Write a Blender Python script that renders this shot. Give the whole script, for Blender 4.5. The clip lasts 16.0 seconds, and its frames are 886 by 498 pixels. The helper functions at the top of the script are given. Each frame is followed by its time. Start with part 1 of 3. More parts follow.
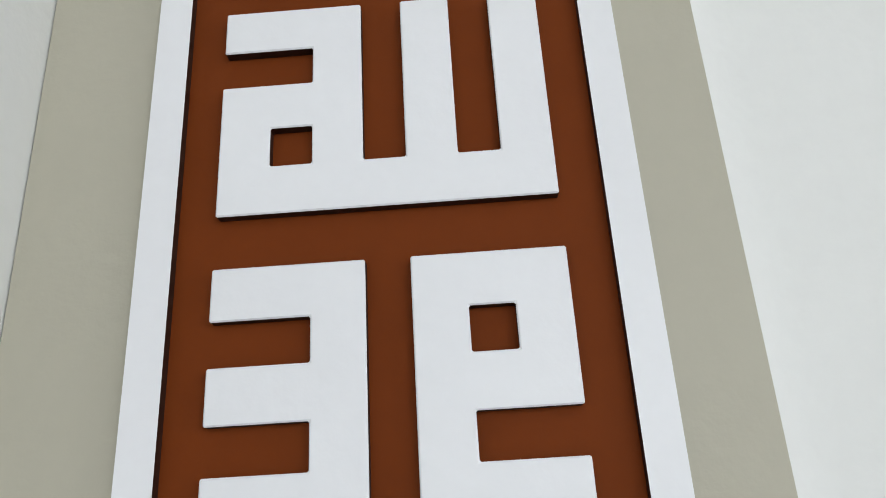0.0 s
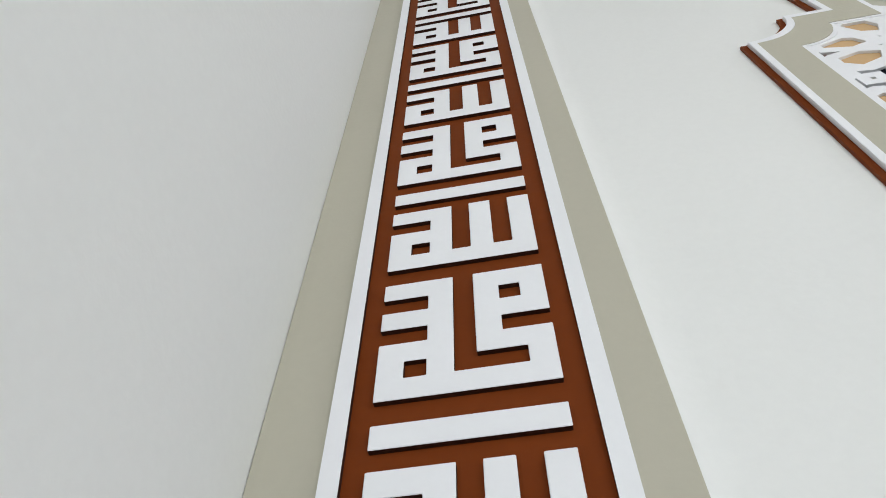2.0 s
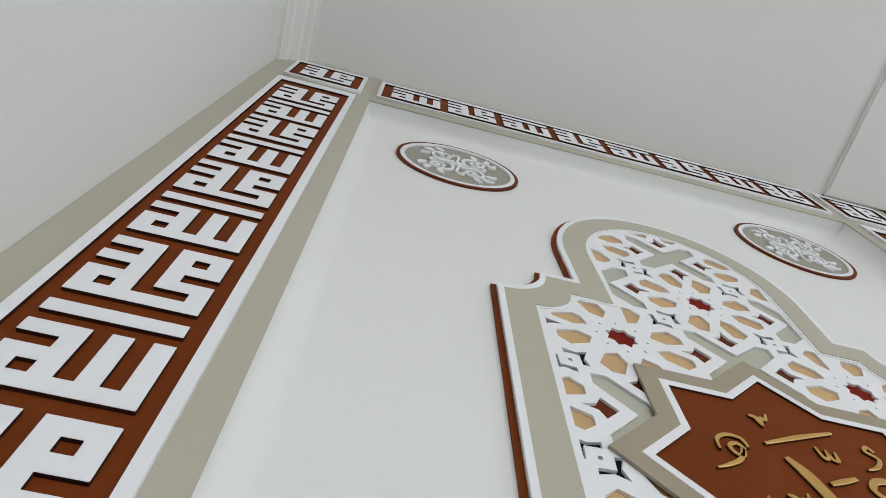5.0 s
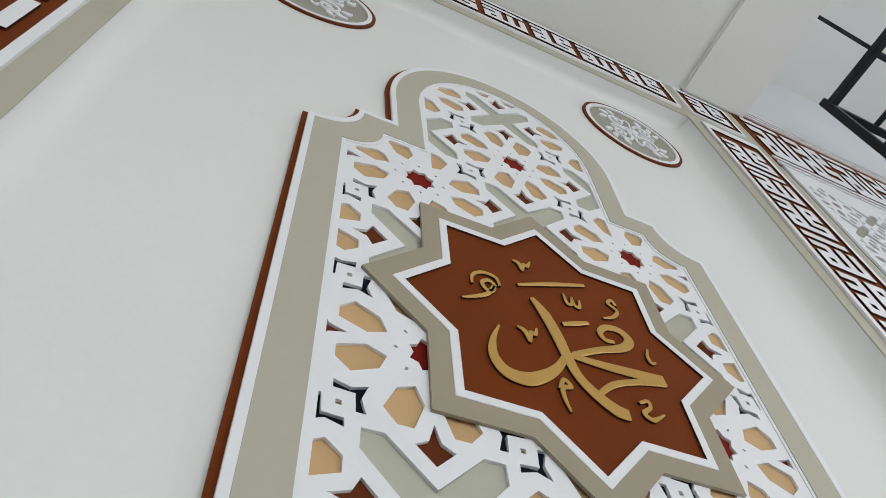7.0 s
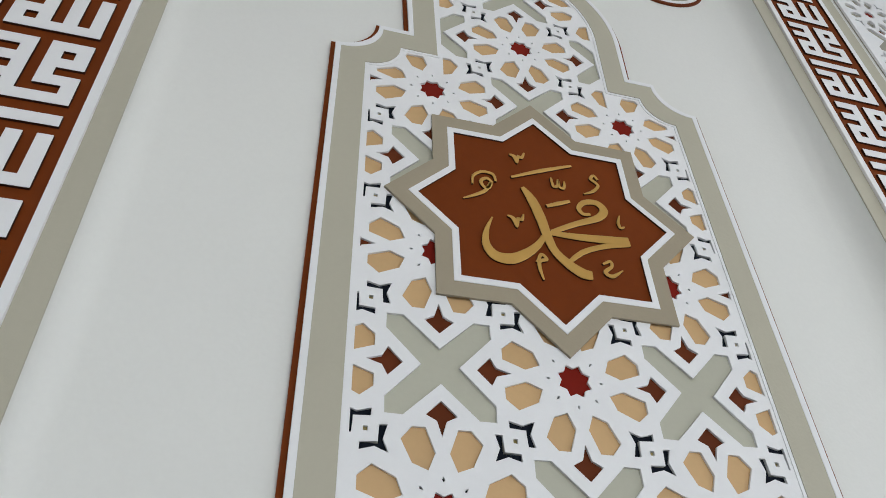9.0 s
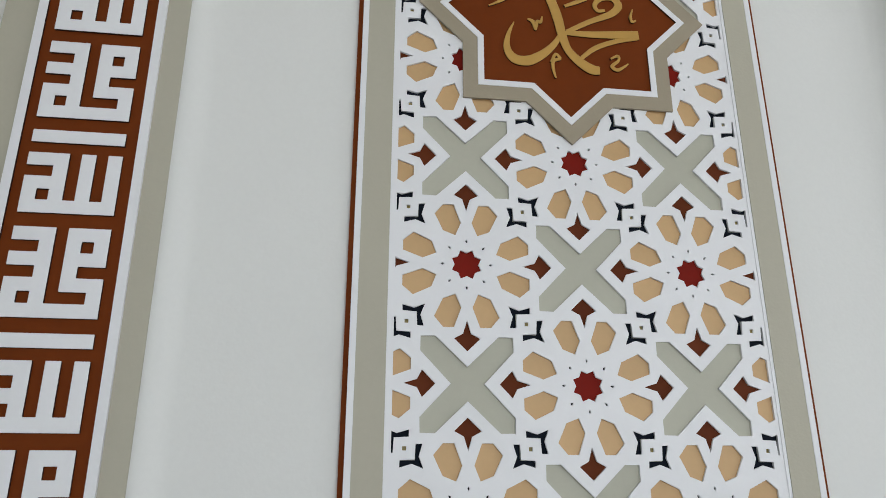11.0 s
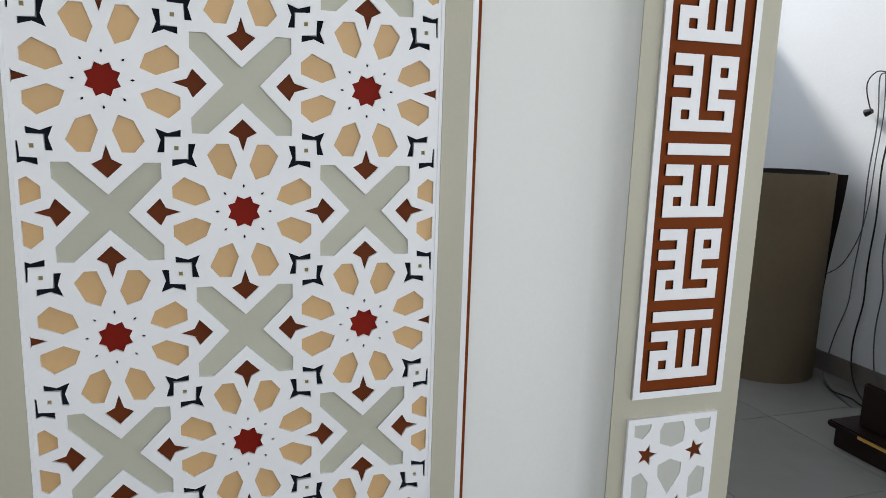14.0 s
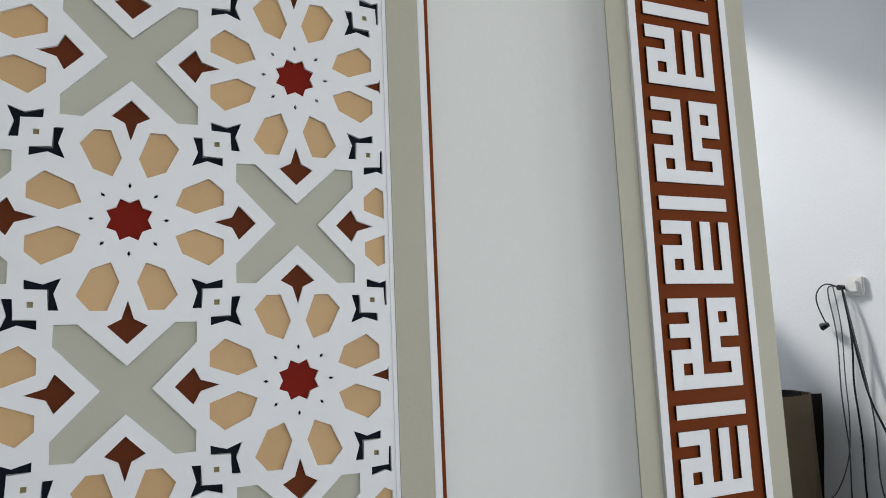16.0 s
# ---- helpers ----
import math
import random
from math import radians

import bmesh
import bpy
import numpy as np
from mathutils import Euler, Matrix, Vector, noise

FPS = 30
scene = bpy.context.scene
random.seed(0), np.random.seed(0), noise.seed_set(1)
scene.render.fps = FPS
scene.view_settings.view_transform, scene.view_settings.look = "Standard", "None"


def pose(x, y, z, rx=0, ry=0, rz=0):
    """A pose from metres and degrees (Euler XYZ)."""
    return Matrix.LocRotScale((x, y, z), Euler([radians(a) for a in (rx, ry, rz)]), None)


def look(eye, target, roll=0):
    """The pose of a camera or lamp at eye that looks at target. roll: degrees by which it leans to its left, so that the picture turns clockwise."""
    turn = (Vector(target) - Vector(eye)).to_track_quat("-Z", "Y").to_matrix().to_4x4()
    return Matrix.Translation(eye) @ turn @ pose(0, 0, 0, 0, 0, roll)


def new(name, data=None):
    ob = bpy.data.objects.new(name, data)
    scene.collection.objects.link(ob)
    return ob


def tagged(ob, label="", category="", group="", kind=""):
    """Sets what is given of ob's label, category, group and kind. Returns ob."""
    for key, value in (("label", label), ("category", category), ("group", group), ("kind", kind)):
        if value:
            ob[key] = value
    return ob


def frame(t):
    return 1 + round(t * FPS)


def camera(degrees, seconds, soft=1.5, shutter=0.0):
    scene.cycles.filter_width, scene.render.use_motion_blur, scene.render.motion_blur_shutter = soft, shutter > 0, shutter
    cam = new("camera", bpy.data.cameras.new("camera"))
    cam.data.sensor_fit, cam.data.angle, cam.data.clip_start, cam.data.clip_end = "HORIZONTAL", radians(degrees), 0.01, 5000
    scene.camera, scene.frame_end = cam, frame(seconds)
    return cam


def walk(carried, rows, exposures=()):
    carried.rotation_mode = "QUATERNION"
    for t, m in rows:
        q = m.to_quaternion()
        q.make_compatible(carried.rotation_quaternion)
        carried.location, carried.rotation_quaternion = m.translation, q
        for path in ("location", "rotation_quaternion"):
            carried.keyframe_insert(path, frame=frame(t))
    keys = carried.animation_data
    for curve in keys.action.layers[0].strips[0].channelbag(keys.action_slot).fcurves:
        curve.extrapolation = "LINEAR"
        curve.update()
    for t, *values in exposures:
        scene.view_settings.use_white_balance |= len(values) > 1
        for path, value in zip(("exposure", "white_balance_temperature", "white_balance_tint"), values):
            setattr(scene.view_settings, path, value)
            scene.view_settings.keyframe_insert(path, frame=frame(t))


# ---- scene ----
# the camera and its walk; the floor is at z = 0
cam = camera(64.6, 16.0, soft=0.9)
PATH = [
    (0, (-0.999, -0.391, 1.218), (-1.057, 1.485, 1.91), -3.4),
    (0.5, (-0.972, -0.453, 1.358), (-1.13, 1.183, 2.499), -2.3),
    (1, (-0.966, -0.481, 1.434), (-1.124, 0.911, 2.862), -1.8),
    (1.5, (-0.973, -0.514, 1.5), (-1.167, 0.712, 3.068), -1.4),
    (2, (-0.972, -0.525, 1.521), (-1.181, 0.580, 3.175), 0.1),
    (2.5, (-0.957, -0.557, 1.541), (-1.21, 0.477, 3.234), 3.0),
    (3, (-0.941, -0.569, 1.572), (-1.16, 0.327, 3.346), 4.4),
    (3.5, (-0.917, -0.578, 1.586), (-1.075, 0.239, 3.405), 4.7),
    (4, (-0.872, -0.593, 1.588), (-0.954, 0.180, 3.43), 5.9),
    (4.5, (-0.818, -0.589, 1.586), (-0.767, 0.170, 3.435), 2.9),
    (5, (-0.752, -0.584, 1.573), (-0.547, 0.194, 3.404), -0.2),
    (5.2, (-0.727, -0.578, 1.569), (-0.435, 0.190, 3.393), -3.1),
    (7.3, (-0.549, -0.625, 1.508), (0.024, 0.417, 3.116), -4.9),
    (7.5, (-0.554, -0.651, 1.506), (0.01, 0.419, 3.099), -5.0),
    (8, (-0.585, -0.776, 1.479), (-0.035, 0.382, 3.014), -5.2),
    (8.2, (-0.599, -0.837, 1.451), (-0.047, 0.407, 2.917), -5.0),
    (10.3, (-0.42, -1.262, 1.334), (-0.207, 0.468, 2.314), 1.5),
    (10.5, (-0.441, -1.306, 1.332), (-0.212, 0.467, 2.228), 0.3),
    (11, (-0.486, -1.403, 1.288), (-0.236, 0.480, 1.913), 0.1),
    (11.5, (-0.495, -1.461, 1.266), (-0.166, 0.474, 1.649), 1.2),
    (12, (-0.472, -1.470, 1.243), (-0.172, 0.501, 1.399), 1.5),
    (12.5, (-0.351, -1.455, 1.253), (-0.135, 0.531, 1.154), 2.0),
    (13, (-0.249, -1.459, 1.208), (0.056, 0.501, 0.949), 2.1),
    (13.5, (-0.141, -1.472, 1.186), (0.322, 0.447, 0.863), 2.1),
    (14, (-0.053, -1.474, 1.161), (0.559, 0.397, 0.806), 1.9),
    (14.5, (0.008, -1.465, 1.157), (0.687, 0.388, 0.833), 0.7),
    (15, (0.048, -1.454, 1.187), (0.727, 0.412, 0.945), 0.6),
    (15.5, (0.041, -1.349, 1.228), (0.82, 0.492, 1.295), -1.0),
    (16, (0.01, -1.133, 1.269), (0.812, 0.680, 1.533), -2.4),
]
walk(cam, [(t, look(eye, target, roll)) for t, eye, target, roll in PATH], [(0.0, 0.10), (0.5, 0.26), (1.0, 0.24), (2.0, 0.12), (2.5, 0.05), (3.5, 0.0), (4.5, 0.0), (5.0, -0.10), (8.0, -0.18), (10.5, -0.32), (12.3, -0.24), (13.0, -0.15), (14.0, -0.24), (14.5, -0.26), (16.0, -0.48)])

# ---- world, sun and daylight lamps ----
world = bpy.data.worlds.new("sky")
scene.world = world
world.use_nodes = True
wn = world.node_tree
sky = wn.nodes.new("ShaderNodeTexSky")
sky.sky_type = "NISHITA"
sky.sun_disc = False
sky.sun_elevation = radians(40)
sky.sun_rotation = radians(-27)
wn.links.new(sky.outputs["Color"], wn.nodes["Background"].inputs["Color"])
wn.nodes["Background"].inputs["Strength"].default_value = 0.12
sun = new("sun", bpy.data.lights.new("sun", "SUN"))
sun.data.energy = 4.6
sun.data.angle = radians(8)
sun.data.color = (1.0, 0.97, 0.93)
sun.matrix_basis = look((0, 0, 8), (0.50, -1.0, 8 - 0.95))


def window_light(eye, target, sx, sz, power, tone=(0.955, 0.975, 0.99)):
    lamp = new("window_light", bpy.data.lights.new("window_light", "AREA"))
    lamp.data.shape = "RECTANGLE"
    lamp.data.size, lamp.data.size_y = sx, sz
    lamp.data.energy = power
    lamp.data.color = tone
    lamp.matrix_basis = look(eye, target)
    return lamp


# lamps added for three assumed rear windows and an assumed glazed hall side, all unseen
for wx, power in ((-0.1, 39), (2.0, 46), (4.1, 51)):
    window_light((wx, -4.98, 1.85), (wx, 0, 1.35), 1.5, 2.2, power)
window_light((5.45, -2.4, 1.25), (0, -2.0, 1.0), 3.0, 2.3, 92)
# lamp added to brighten the high wall; the hall's side wall has no opening here
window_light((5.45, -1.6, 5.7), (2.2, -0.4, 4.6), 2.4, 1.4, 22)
# daylight of the window in the rear of the prayer niche
window_light((2.0, 1.93, 2.35), (2.3, 0, 1.7), 0.9, 0.8, 6, (0.86, 0.93, 1.0))


# ---- materials ----
def paint(name, colour, rough=0.5, grain=60.0, vary=0.05, bump=0.03, metal=0.0, patch=2.2, random_tone=0.0, bump_scale=None, spec=0.35):
    m = bpy.data.materials.new(name)
    m.use_nodes = True
    nt = m.node_tree
    b = nt.nodes["Principled BSDF"]
    b.inputs["Roughness"].default_value = rough
    b.inputs["Metallic"].default_value = metal
    b.inputs["Specular IOR Level"].default_value = spec
    co = nt.nodes.new("ShaderNodeTexCoord")
    big = nt.nodes.new("ShaderNodeTexNoise")
    big.inputs["Scale"].default_value = patch
    big.inputs["Detail"].default_value = 5
    fine = nt.nodes.new("ShaderNodeTexNoise")
    fine.inputs["Scale"].default_value = grain
    fine.inputs["Detail"].default_value = 3
    for n in (big, fine):
        nt.links.new(co.outputs["Object"], n.inputs["Vector"])
    add = nt.nodes.new("ShaderNodeMath")
    add.operation = "MULTIPLY_ADD"
    add.inputs[1].default_value = 0.45
    nt.links.new(fine.outputs["Fac"], add.inputs[0])
    nt.links.new(big.outputs["Fac"], add.inputs[2])
    ramp = nt.nodes.new("ShaderNodeMapRange")
    ramp.inputs["From Min"].default_value = 0.45
    ramp.inputs["From Max"].default_value = 1.0
    ramp.inputs["To Min"].default_value = 1 - vary
    ramp.inputs["To Max"].default_value = 1 + vary
    nt.links.new(add.outputs[0], ramp.inputs["Value"])
    tone = nt.nodes.new("ShaderNodeVectorMath")
    tone.operation = "SCALE"
    tone.inputs[0].default_value = colour
    nt.links.new(ramp.outputs["Result"], tone.inputs["Scale"])
    out = tone.outputs[0]
    if random_tone:
        info = nt.nodes.new("ShaderNodeObjectInfo")
        span = nt.nodes.new("ShaderNodeMapRange")
        span.inputs["To Min"].default_value = 1 - random_tone
        span.inputs["To Max"].default_value = 1 + random_tone
        nt.links.new(info.outputs["Random"], span.inputs["Value"])
        mul = nt.nodes.new("ShaderNodeVectorMath")
        mul.operation = "SCALE"
        nt.links.new(out, mul.inputs[0])
        nt.links.new(span.outputs["Result"], mul.inputs["Scale"])
        out = mul.outputs[0]
    nt.links.new(out, b.inputs["Base Color"])
    if bump:
        bp = nt.nodes.new("ShaderNodeBump")
        bp.inputs["Strength"].default_value = bump
        bp.inputs["Distance"].default_value = 0.01
        src = fine
        if bump_scale:
            src = nt.nodes.new("ShaderNodeTexNoise")
            src.inputs["Scale"].default_value = bump_scale
            src.inputs["Detail"].default_value = 4
            nt.links.new(co.outputs["Object"], src.inputs["Vector"])
        nt.links.new(src.outputs["Fac"], bp.inputs["Height"])
        nt.links.new(bp.outputs["Normal"], b.inputs["Normal"])
    return m


WALL = paint("white_wall_paint", (0.769, 0.775, 0.758), 0.6, 90, 0.025, 0.04, patch=0.9, bump_scale=120)
SIDE = paint("cool_white_wall_paint", (0.80, 0.82, 0.845), 0.6, 70, 0.03, 0.08, patch=1.2, bump_scale=110)
CEIL = paint("ceiling_paint", (0.80, 0.795, 0.775), 0.75, 60, 0.035, 0.025, patch=1.1, bump_scale=60)
# dark colour for the cut edges of letters, frames and script
EDGE_DARK = paint("dark_board_edge", (0.040, 0.014, 0.008), 0.65, 90, 0.15, 0.05, spec=0.15)
WHITE = paint("white_lacquered_board", (0.83, 0.836, 0.862), 0.42, 120, 0.02, 0.03, patch=6)
OLIVE = paint("olive_grey_paint", (0.470, 0.447, 0.362), 0.55, 90, 0.03, 0.06, patch=2.5, bump_scale=160)
TAUPE = paint("taupe_paint", (0.355, 0.305, 0.225), 0.55, 90, 0.03, 0.06, patch=2.5, bump_scale=160)
SAGE = paint("sage_grey_paint", (0.47, 0.465, 0.385), 0.5, 80, 0.03, 0.04, random_tone=0.03)
GROUND = paint("grey_stone_paint", (0.34, 0.325, 0.275), 0.6, 80, 0.05, 0.05)
BROWN = paint("russet_brown_paint", (0.168, 0.035, 0.0050), 0.65, 60, 0.08, 0.05, patch=3.5, spec=0.10)
DARKBROWN = paint("dark_brown_paint", (0.122, 0.028, 0.008), 0.6, 60, 0.08, 0.04, random_tone=0.08, spec=0.10)
TAN = paint("tan_paint", (0.595, 0.385, 0.19), 0.45, 80, 0.04, 0.04, random_tone=0.04)
RED = paint("deep_red_paint", (0.20, 0.011, 0.005), 0.6, 80, 0.06, 0.03, random_tone=0.06, spec=0.10)
BLACK = paint("blue_black_paint", (0.008, 0.011, 0.018), 0.8, 80, 0.1, 0.02, spec=0.08)
GOLD = paint("satin_gold_lacquer", (0.56, 0.33, 0.085), 0.36, 50, 0.08, 0.03, metal=0.25)
DOT = paint("brass_dot_paint", (0.30, 0.24, 0.09), 0.4, 80, 0.1, 0.02)
TILE = paint("grey_floor_tile", (0.25, 0.247, 0.238), 0.2, 8, 0.10, 0.01, patch=1.4, random_tone=0.05)
GROUT = paint("tile_grout", (0.17, 0.165, 0.16), 0.8, 60, 0.1, 0.05)
SKIRT = paint("taupe_skirting_tile", (0.23, 0.20, 0.175), 0.25, 10, 0.08, 0.01)
CARD = paint("brown_cardboard", (0.128, 0.097, 0.060), 0.8, 40, 0.10, 0.08, patch=3.0)
FELT = paint("dark_lining_felt", (0.018, 0.014, 0.013), 0.9, 90, 0.15, 0.1)
WOOD = paint("dark_mahogany_wood", (0.014, 0.006, 0.005), 0.35, 30, 0.3, 0.04, patch=5, spec=0.25)
PLASTIC = paint("white_plastic", (0.78, 0.78, 0.76), 0.3, 60, 0.02, 0.01)
RUBBER = paint("black_cable_rubber", (0.012, 0.012, 0.014), 0.45, 60, 0.1, 0.02)
GREYRUB = paint("grey_cable_rubber", (0.10, 0.11, 0.12), 0.5, 60, 0.1, 0.02)
METAL = paint("black_painted_steel", (0.012, 0.013, 0.015), 0.4, 60, 0.1, 0.03, metal=0.3)
glass = bpy.data.materials.new("window_glass")
glass.use_nodes = True
glass.node_tree.nodes["Principled BSDF"].inputs["Transmission Weight"].default_value = 1.0
glass.node_tree.nodes["Principled BSDF"].inputs["Roughness"].default_value = 0.02
glass.node_tree.nodes["Principled BSDF"].inputs["IOR"].default_value = 1.1


# ---- mesh helpers ----
def mesh_of(name, bm, material, smooth=False):
    me = bpy.data.meshes.new(name)
    bmesh.ops.recalc_face_normals(bm, faces=bm.faces)
    bm.to_mesh(me)
    bm.free()
    me.materials.append(material)
    if smooth:
        for p in me.polygons:
            p.use_smooth = True
    return me


def part(name, bm, material, parent=None, label="", smooth=False):
    """Links a bmesh, or a ready mesh, as one object under a thing or part."""
    me = bm if isinstance(bm, bpy.types.Mesh) else mesh_of(name, bm, material, smooth)
    ob = new(name, me)
    if parent is not None:
        ob.parent = parent
    if label:
        tagged(ob, label)
    return ob


def thing(name, label, category, group="", kind="", at=(0, 0, 0)):
    ob = new(name)
    ob.empty_display_size = 0.1
    ob.location = at
    return tagged(ob, label, category, group, kind)


def box(bm, x0, x1, y0, y1, z0, z1, bevel=0.0, segments=2):
    r = bmesh.ops.create_cube(bm, size=1.0)
    vs = r["verts"]
    for v in vs:
        v.co = Vector((x0 + (v.co.x + 0.5) * (x1 - x0), y0 + (v.co.y + 0.5) * (y1 - y0), z0 + (v.co.z + 0.5) * (z1 - z0)))
    if bevel:
        es = list({e for v in vs for e in v.link_edges})
        bmesh.ops.bevel(bm, geom=es, offset=bevel, segments=segments, affect="EDGES", clamp_overlap=True)
    return bm


def boxes(*rows, bevel=0.0):
    bm = bmesh.new()
    for r in rows:
        box(bm, *r, bevel=bevel)
    return bm


def sheet(name, loops, y_front, y_back, material, bevel=0.0):
    """A flat board in the wall's plane with the first loop as outline and the rest as cut-outs."""
    cu = bpy.data.curves.new(name, "CURVE")
    cu.dimensions = "2D"
    cu.fill_mode = "BOTH"
    half = (y_back - y_front) / 2
    cu.extrude = half - bevel
    cu.bevel_depth = bevel
    cu.bevel_resolution = 1
    cu.offset = -bevel
    for loop in loops:
        sp = cu.splines.new("POLY")
        sp.points.add(len(loop) - 1)
        for p, (x, z) in zip(sp.points, loop):
            p.co = (x, z, 0, 1)
        sp.use_cyclic_u = True
    ob = new(name, cu)
    dg = bpy.context.evaluated_depsgraph_get()
    me = bpy.data.meshes.new_from_object(ob.evaluated_get(dg))
    bpy.data.objects.remove(ob)
    bpy.data.curves.remove(cu)
    me.transform(Matrix(((1, 0, 0, 0), (0, 0, -1, (y_front + y_back) / 2), (0, 1, 0, 0), (0, 0, 0, 1))))
    me.materials.clear()
    me.materials.append(material)
    me.name = name
    return me


def plate(name, loop, y_front, y_back, material):
    return sheet(name, [loop], y_front, y_back, material)


def tube(name, pts, radius, material, parent=None, label="", flat=1.0):
    """A round cable or bar through points, smoothed."""
    cu = bpy.data.curves.new(name, "CURVE")
    cu.dimensions = "3D"
    cu.bevel_depth = radius
    cu.bevel_resolution = 2
    cu.resolution_u = 8
    sp = cu.splines.new("NURBS")
    sp.points.add(len(pts) - 1)
    for p, c in zip(sp.points, pts):
        p.co = (*c, 1)
    sp.use_endpoint_u = True
    sp.order_u = 4 if len(pts) > 3 else len(pts)
    ob = new(name, cu)
    me = bpy.data.meshes.new_from_object(ob.evaluated_get(bpy.context.evaluated_depsgraph_get()))
    bpy.data.objects.remove(ob)
    bpy.data.curves.remove(cu)
    me.materials.clear()
    me.materials.append(material)
    for p in me.polygons:
        p.use_smooth = True
    return part(name, me, material, parent, label)


def rect(x0, x1, z0, z1):
    return [(x0, z0), (x1, z0), (x1, z1), (x0, z1)]


def dark_edged(me, inside=None):
    """The same board with its cut edges coloured dark; inside: only those that face this x, z."""
    me.materials.append(EDGE_DARK)
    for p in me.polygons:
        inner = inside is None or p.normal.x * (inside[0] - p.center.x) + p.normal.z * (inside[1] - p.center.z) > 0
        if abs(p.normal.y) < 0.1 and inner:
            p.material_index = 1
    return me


# ---- measures of the wall ----
H0 = 1.97            # height of the panel's pattern origin over the floor
FRONT = -0.0552      # face of the piers
BACK = 0.007         # face of the recessed wall
NX = 0.861           # half width of the recess
NZ = H0 + 1.914      # top of the recess
CZ = H0 + 2.298      # ceiling over the bay
LX = -1.233          # side wall of the bay
RX = 1.236           # outer edge of the right pier
NICHE_X = 2.83       # side wall of the prayer niche
NICHE_Y = 1.95       # rear wall of the prayer niche

# ---- floor, walls, ceiling ----
floor = tagged(part("floor", boxes((LX - 0.2, 5.7, -5.2, NICHE_Y + 0.2, -0.12, -0.004)), GROUT), "glossy grey tiled floor with fine joints", "floor", kind="structure")
wall_left = tagged(part("wall_left", boxes((LX - 0.2, LX, -5.2, 0.3, 0, CZ + 2.4)), WALL), "plain white painted side wall of the bay", "wall", kind="structure")


def fillet_wall():
    """Recessed wall whose inner corners are softly rounded into the reveals."""
    r, n = 0.052, 8
    bm = bmesh.new()
    prof = [(-NX, FRONT), (-NX, BACK - r)]
    prof += [(-NX + r - r * math.cos(a), BACK - r + r * math.sin(a)) for a in [math.pi / 2 * i / n for i in range(1, n + 1)]]
    prof += [(-x, y) for x, y in reversed(prof)]
    low = [bm.verts.new((x, y, 0)) for x, y in prof]
    top = [bm.verts.new((x, y, NZ)) for x, y in prof]
    for i in range(len(prof) - 1):
        bm.faces.new((low[i], low[i + 1], top[i + 1], top[i]))
    return bm


wall_recess = tagged(part("wall_recess", fillet_wall(), WALL, smooth=True), "recessed white painted wall behind the carved panel", "wall", kind="structure")
# underside of the recess head, rounded where it meets the wall
bm = bmesh.new()
prof = [(FRONT, NZ)] + [(BACK - 0.03 + 0.03 * math.sin(a), NZ - 0.03 + 0.03 * math.cos(a)) for a in [math.pi / 2 * i / 6 for i in range(7)]]
a_ = [bm.verts.new((-NX, y, z)) for y, z in prof]
b_ = [bm.verts.new((NX, y, z)) for y, z in prof]
for i in range(len(prof) - 1):
    bm.faces.new((a_[i], a_[i + 1], b_[i + 1], b_[i]))
recess_head = tagged(part("recess_head", bm, WALL, smooth=True), "white painted rounded head of the wall recess", "wall", kind="structure")
pier_left = tagged(part("pier_left", boxes((LX, -NX - 0.002, FRONT, 0.3, 0, CZ)), WALL), "white plastered pier beside the recess", "wall", kind="structure")
pier_right = tagged(part("pier_right", boxes((NX + 0.002, RX, FRONT, NICHE_Y + 0.2, 0, CZ + 2.4)), SIDE), "white plastered pier between recess and prayer niche", "wall", kind="structure")
wall_head = tagged(part("wall_head", boxes((-NX - 0.001, NX + 0.001, FRONT, 0.3, NZ + 0.002, CZ)), WALL), "white wall strip over the recess", "wall", kind="structure")
wall_behind_recess = tagged(part("wall_behind_recess", boxes((-NX - 0.001, NX + 0.001, 0.21, 0.35, 0, NZ + 0.001)), WALL), "plain wall closing the recess", "wall", kind="structure")
ceiling = tagged(part("ceiling", boxes((LX - 0.2, 0.98, -5.2, 0.3, CZ, CZ + 0.15)), CEIL), "off-white painted ceiling of the bay", "ceiling", kind="structure")
ceiling_beam = tagged(part("ceiling_beam", boxes((0.98, RX + 0.07, -5.2, FRONT - 0.0045, CZ - 0.018, CZ + 0.6), bevel=0.006), CEIL), "off-white painted beam edging the bay", "beam", kind="structure")
upper_wall = tagged(part("upper_wall", boxes((RX - 0.25, RX + 0.05, -5.2, FRONT - 0.01, CZ + 0.6, H0 + 5.2)), SIDE), "white wall over the beam", "wall", kind="structure")
hall_ceiling = tagged(part("hall_ceiling", boxes((RX - 0.3, 5.7, -5.2, 0.4, H0 + 5.0, H0 + 5.15)), CEIL), "high white hall ceiling", "ceiling", kind="structure")
wall_right = tagged(part("wall_right", boxes((5.5, 5.7, -5.2, 0.4, 0, H0 + 5.0)), SIDE), "white side wall of the hall", "wall", kind="structure")
# wall out of view; its window openings are assumed to let the lamps stand there
bm = boxes((LX - 0.2, 5.7, -5.2, -5.0, 0, 0.75), (LX - 0.2, 5.7, -5.2, -5.0, 3.05, H0 + 5.0))
for x0, x1 in ((LX - 0.2, -0.9), (0.7, 1.2), (2.8, 3.3), (4.9, 5.7)):
    box(bm, x0, x1, -5.2, -5.0, 0.75, 3.05)
wall_rear = tagged(part("wall_rear", bm, WALL), "unseen white rear wall with three assumed windows", "wall", kind="structure")

